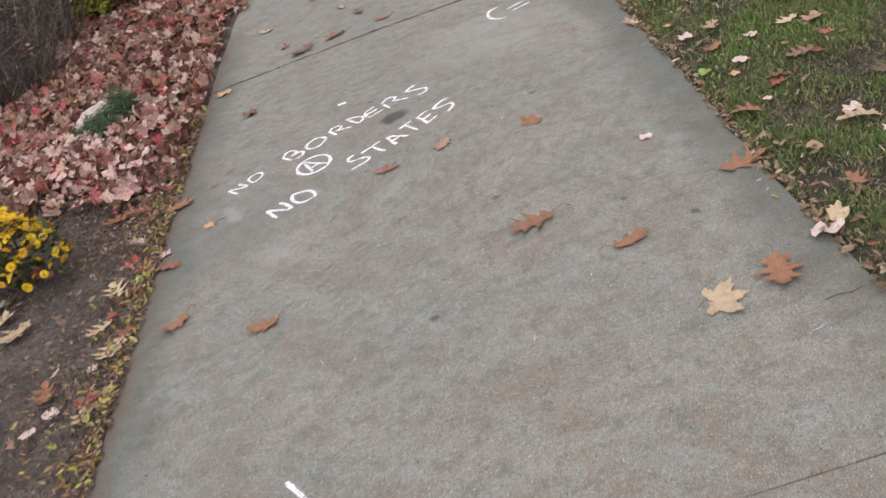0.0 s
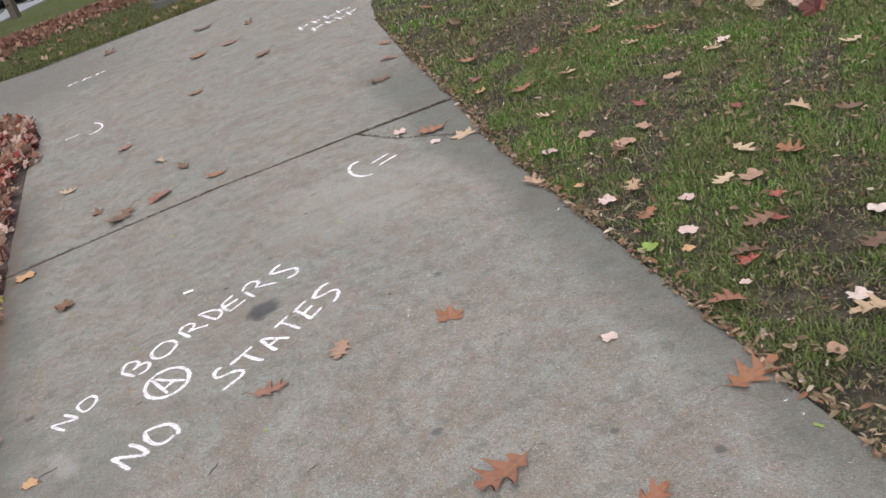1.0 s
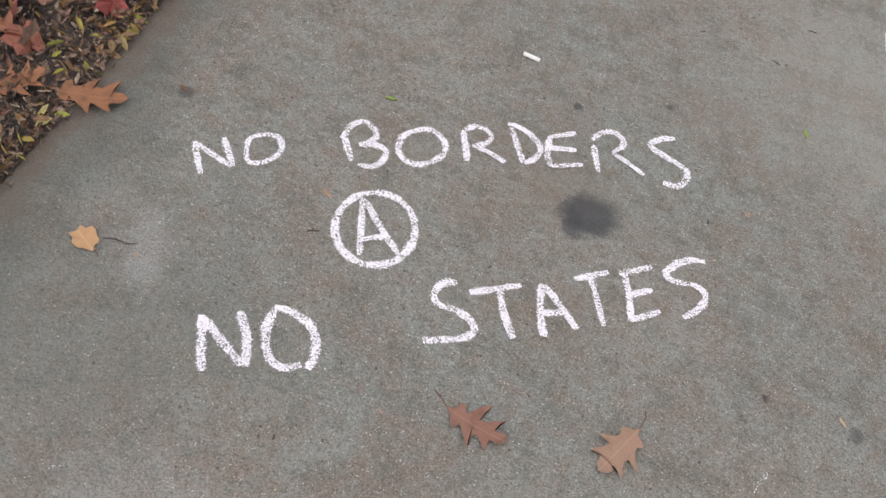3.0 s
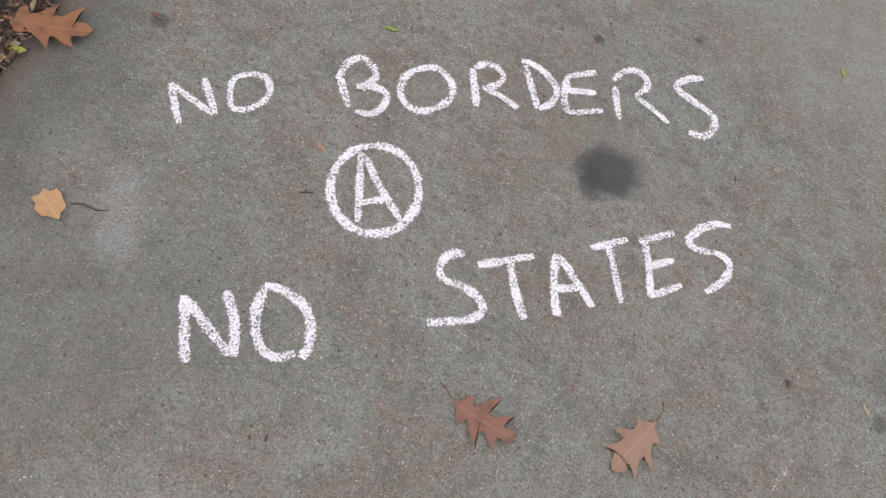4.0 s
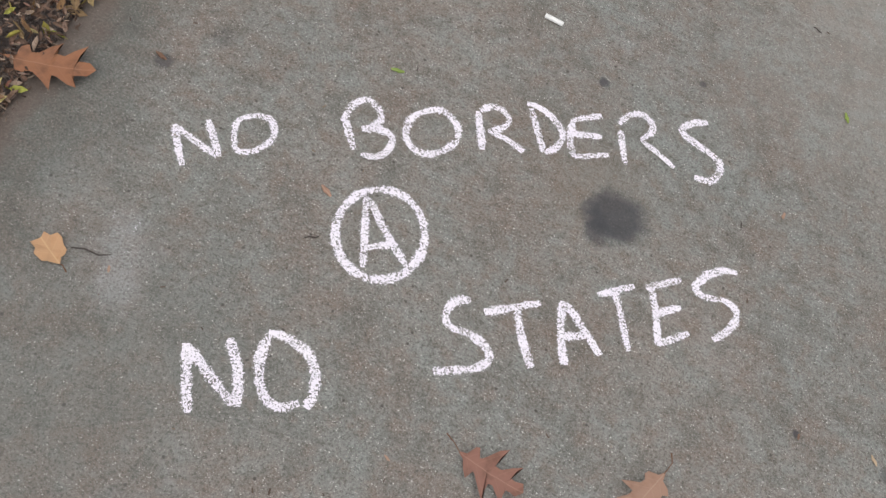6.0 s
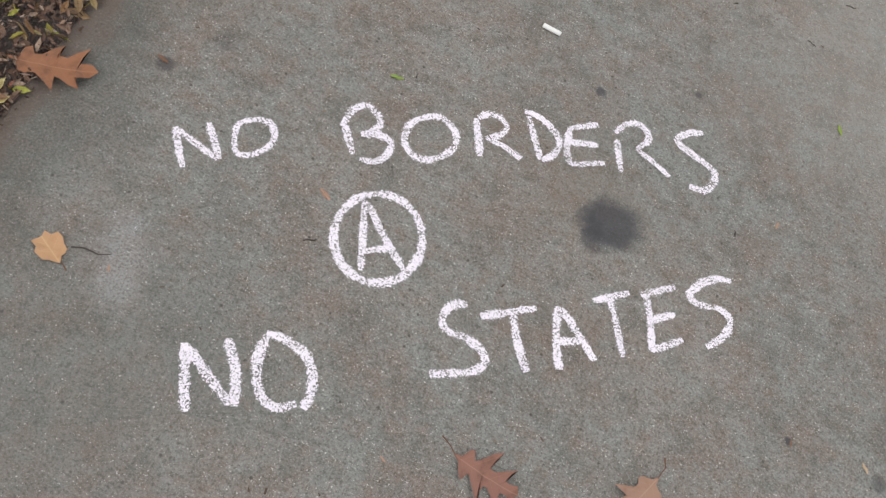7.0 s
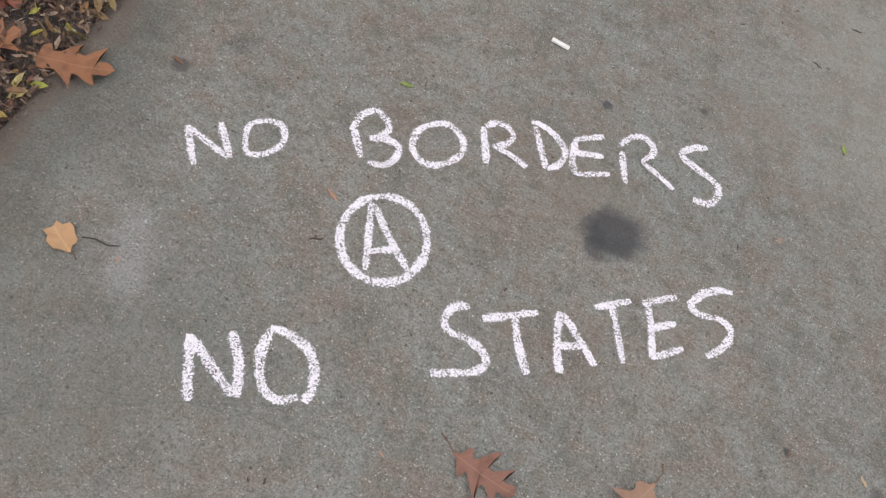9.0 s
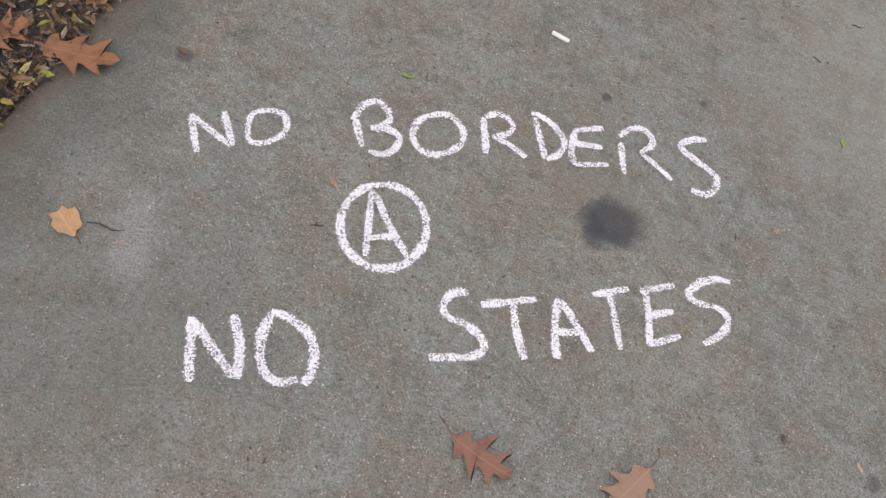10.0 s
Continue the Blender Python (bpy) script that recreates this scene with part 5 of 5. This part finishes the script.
def bollard(u):
    p = street_point(u, 0.0)
    thing = tagged(empty("bollard", p.x, p.y, p.z, -27), "square weathered wooden bollard carrying a chain", "bollard", "bollards along the street")
    bm = bmesh.new()
    box(bm, -0.115, -0.115, -0.1, 0.115, 0.115, 0.62, 0.012)
    part("post", bm, POST, thing)
    bm = bmesh.new()
    box(bm, -0.14, -0.14, 0.62, 0.14, 0.14, 0.68, 0.015)
    part("cap", bm, POST, thing)
    bm = bmesh.new()
    tube(bm, [(-0.12, 0, 0.47), (0.12, 0, 0.47)], 0.02, 8)
    part("eyelet", bm, make_plain("rusty_iron", (0.08, 0.06, 0.05), 0.7, 0.4, 0.6), thing)


CHAIN = make_plain("chain_iron", (0.05, 0.05, 0.05), 0.6, 0.4, 0.5)
for k in range(-3, 5):
    bollard(3.1 * k)
    bm = bmesh.new()
    a, b = street_point(3.1 * k, 0.0, 0.47), street_point(3.1 * (k + 1), 0.0, 0.47)
    n = 22
    for j in range(n):
        pts = []
        for t in (j / n, (j + 1.25) / n):
            q = a.lerp(b, min(t, 1.0))
            pts.append(q - Vector((0, 0, 0.24 * 4 * min(t, 1.0) * (1 - min(t, 1.0)))))
        tube(bm, pts, [0.016, 0.016], 5)
    tagged(part("chain", bm, CHAIN), "dark iron chain hanging between wooden bollards", "chain", "chains along the street")


def loft(bm, stations):
    rings = [[bm.verts.new(p) for p in ring] for ring in stations]
    for a, b in zip(rings, rings[1:]):
        for k in range(len(a)):
            bm.faces.new((a[k], a[(k + 1) % len(a)], b[(k + 1) % len(b)], b[k]))
    bm.faces.new(rings[0][::-1])
    bm.faces.new(rings[-1])


# pale cyan of reflected sky is put into the glass base colour
GLASS = make_plain("car_glass", (0.30, 0.38, 0.38), 0.06, 0.9, 0.55, wear=0.1, bump=0.0)
TYRE = make_plain("tyre", (0.03, 0.03, 0.03), 0.85)
ALLOY = make_plain("alloy", (0.55, 0.55, 0.56), 0.35, 0.5, 0.8)
LAMP_GLASS = make_plain("headlight_glass", (0.7, 0.7, 0.68), 0.15, 0.8, wear=0.1)
BLACK_TRIM = make_plain("black_trim", (0.025, 0.025, 0.027), 0.5)


def car(u, v, colour, label, tall=1.36, long=3.9, tail=0.15):
    """A parked car along the street, nose towards -u."""
    p = street_point(u, v, 0.03)
    thing = tagged(empty("car", p.x, p.y, p.z, math.degrees(math.atan2(-ALONG.y, -ALONG.x)) + 18), label, "car", "cars in the street")
    slope = hill(p.x - ALONG.x, p.y - ALONG.y) - hill(p.x + ALONG.x, p.y + ALONG.y)
    thing.rotation_euler.y = -math.atan(slope / 2)
    paint = make_plain("paint_" + label.split()[0], colour, 0.25, 0.6, 0.1, 0.12, 2, 0.0)
    L = long / 2

    def section(x, half, z0, z1):
        return [(x, -half * 0.86, z0), (x, -half, z0 + 0.12), (x, -half, z1 - 0.16), (x, -half * 0.90, z1), (x, half * 0.90, z1), (x, half, z1 - 0.16), (x, half, z0 + 0.12), (x, half * 0.86, z0)]
    bm = bmesh.new()
    loft(bm, [section(*q) for q in ((-L, 0.70, 0.35, 0.86), (-L + 0.12, 0.80, 0.24, 0.95), (-L + 0.8, 0.87, 0.20, 0.97), (-0.6, 0.88, 0.19, 0.96), (0.6, 0.88, 0.19, 0.94), (L - 1.1, 0.87, 0.19, 0.90), (L - 0.35, 0.82, 0.21, 0.78), (L - 0.08, 0.74, 0.26, 0.68), (L, 0.62, 0.32, 0.60))])
    part("body", bm, paint, thing, smooth=False)
    back, front = -L + tail, L - 1.15
    bm = bmesh.new()
    loft(bm, [[(back, -0.74, 0.93), (back, 0.74, 0.93), (back + 0.05, 0.7, 0.96), (back + 0.05, -0.7, 0.96)], [(back + 0.55, -0.80, 0.93), (back + 0.55, 0.80, 0.93), (back + 0.55, 0.60, tall - 0.06), (back + 0.55, -0.60, tall - 0.06)],
              [(front - 0.85, -0.82, 0.92), (front - 0.85, 0.82, 0.92), (front - 0.85, 0.60, tall - 0.05), (front - 0.85, -0.60, tall - 0.05)], [(front, -0.76, 0.88), (front, 0.76, 0.88), (front - 0.04, 0.72, 0.91), (front - 0.04, -0.72, 0.91)]])
    part("window", bm, GLASS, thing)
    bm = bmesh.new()
    box(bm, back + 0.52, -0.63, tall - 0.07, front - 0.78, 0.63, tall, 0.03)
    part("roof", bm, paint, thing)
    for sgn in (-1, 1):
        for px in (-0.1, front - 0.55 - 1.35):
            bm = bmesh.new()
            tube(bm, [(px - 0.1, sgn * 0.84, 0.93), (px + 0.02, sgn * 0.63, tall - 0.05)], 0.035, 6)
            part("pillar", bm, paint, thing)
        bm = bmesh.new()
        box(bm, L - 0.30, sgn * 0.62 - 0.13, 0.60, L - 0.02, sgn * 0.62 + 0.13, 0.73, 0.03)
        part("headlight", bm, LAMP_GLASS, thing)
        bm = bmesh.new()
        box(bm, front - 0.45, sgn * 0.95 - 0.09, 0.92, front - 0.32, sgn * 0.95 + 0.05, 1.05, 0.03)
        part("mirror", bm, paint, thing)
        for px in (-L + 0.85, L - 0.88):
            bm = bmesh.new()
            lathe(bm, [(0.19, -0.10), (0.29, -0.11), (0.32, -0.07), (0.32, 0.07), (0.29, 0.11), (0.19, 0.10)], 22)
            tyre = part("tyre", bm, TYRE, thing)
            tyre.matrix_local = pose(px, sgn * 0.80, 0.31, 90, 0, 0)
            bm = bmesh.new()
            lathe(bm, [(0.20, -0.09), (0.20, 0.10), (0.15, 0.085), (0.06, 0.115), (0.02, 0.12)], 18)
            rim = part("rim", bm, ALLOY, tyre)
            rim.matrix_local = pose(0, 0, 0, 0 if sgn < 0 else 180, 0, 0)
    bm = bmesh.new()
    box(bm, L - 0.10, -0.42, 0.34, L + 0.02, 0.42, 0.56, 0.03)
    part("grille", bm, BLACK_TRIM, thing)
    return thing


car(4.9, 3.4, (0.016, 0.022, 0.022), "dark green hatchback parked in the street")
car(9.9, 8.7, (0.33, 0.35, 0.37), "silver sedan standing in the street")
car(9.9, 5.2, (0.035, 0.04, 0.045), "dark grey minivan parked in the street", 1.7, 4.9, 0.1)
car(-0.8, 5.9, (0.02, 0.05, 0.24), "blue compact car standing in the street", 1.5, 4.0)


def shop_building():
    p = street_point(16, 17.0)
    thing = tagged(empty("shop_building", p.x, p.y, p.z, math.degrees(math.atan2(ALONG.y, ALONG.x))), "dark shop front across the street with blue posts", "building")
    wall = make_plain("dark_wall", (0.05, 0.05, 0.055), 0.8, scale=2)
    bm = bmesh.new()
    box(bm, -26, 0.3, -1.0, 26, 8, 7.0)
    part("wall", bm, wall, thing)
    bm = bmesh.new()
    box(bm, -26.3, -0.3, 7.0, 26.3, 8.3, 7.4, 0.05)
    part("roof", bm, make_plain("roof_edge", (0.12, 0.12, 0.12)), thing)
    for k in range(13):
        bm = bmesh.new()
        box(bm, -25 + 4 * k, 0.24, 0.5, -22 + 4 * k, 0.33, 3.0, 0.02)
        part("window", bm, GLASS, thing)
        bm = bmesh.new()
        box(bm, -25.6 + 4 * k, -0.1, -0.5, -25.3 + 4 * k, 0.25, 3.4, 0.03)
        part("post", bm, make_plain("blue_paint", (0.05, 0.11, 0.17), 0.6), thing)


shop_building()


# short stray chalk strokes on the near slab
SCUFFS = [(0.930, -1.010, 0.07, 80, 0.004), (0.178, -1.023, 0.05, 100, 0.004), (1.320, -1.508, 0.05, 20, 0.004), (0.120, -0.672, 0.06, 60, 0.003), (-0.096, -0.434, 0.04, 40, 0.004), (0.646, -0.706, 0.07, 15, 0.003),
          (0.742, -1.190, 0.08, 70, 0.004), (1.455, -0.820, 0.03, 10, 0.007), (1.459, -0.880, 0.02, 40, 0.007), (1.444, -1.056, 0.02, 10, 0.006), (0.262, -1.049, 0.03, 30, 0.004), (0.082, -1.125, 0.03, 70, 0.004),
          (1.501, 0.455, 0.02, 30, 0.008), (-0.151, 0.687, 0.012, 10, 0.006), (-0.037, 0.751, 0.012, 80, 0.003), (-0.224, 0.227, 0.014, 100, 0.006), (-0.187, 0.222, 0.018, 95, 0.005), (-0.180, 0.181, 0.012, 30, 0.004), (-0.155, 0.685, 0.010, 20, 0.006), (-0.106, -0.216, 0.024, 40, 0.003), (0.876, 0.202, 0.05, 70, 0.006)]
for x, y, s, turn, w in SCUFFS:
    thing = tagged(empty("chalk_mark", x, y, 0.0, turn), "short faint white chalk mark on concrete", "chalk mark", "stray chalk marks on the path")
    letter(thing, [[(-s / 2, 0.0), (-s * 0.1, s * 0.04), (s * 0.25, -s * 0.02), (s / 2, s * 0.05)]], w, "bar", powder=FAINT)
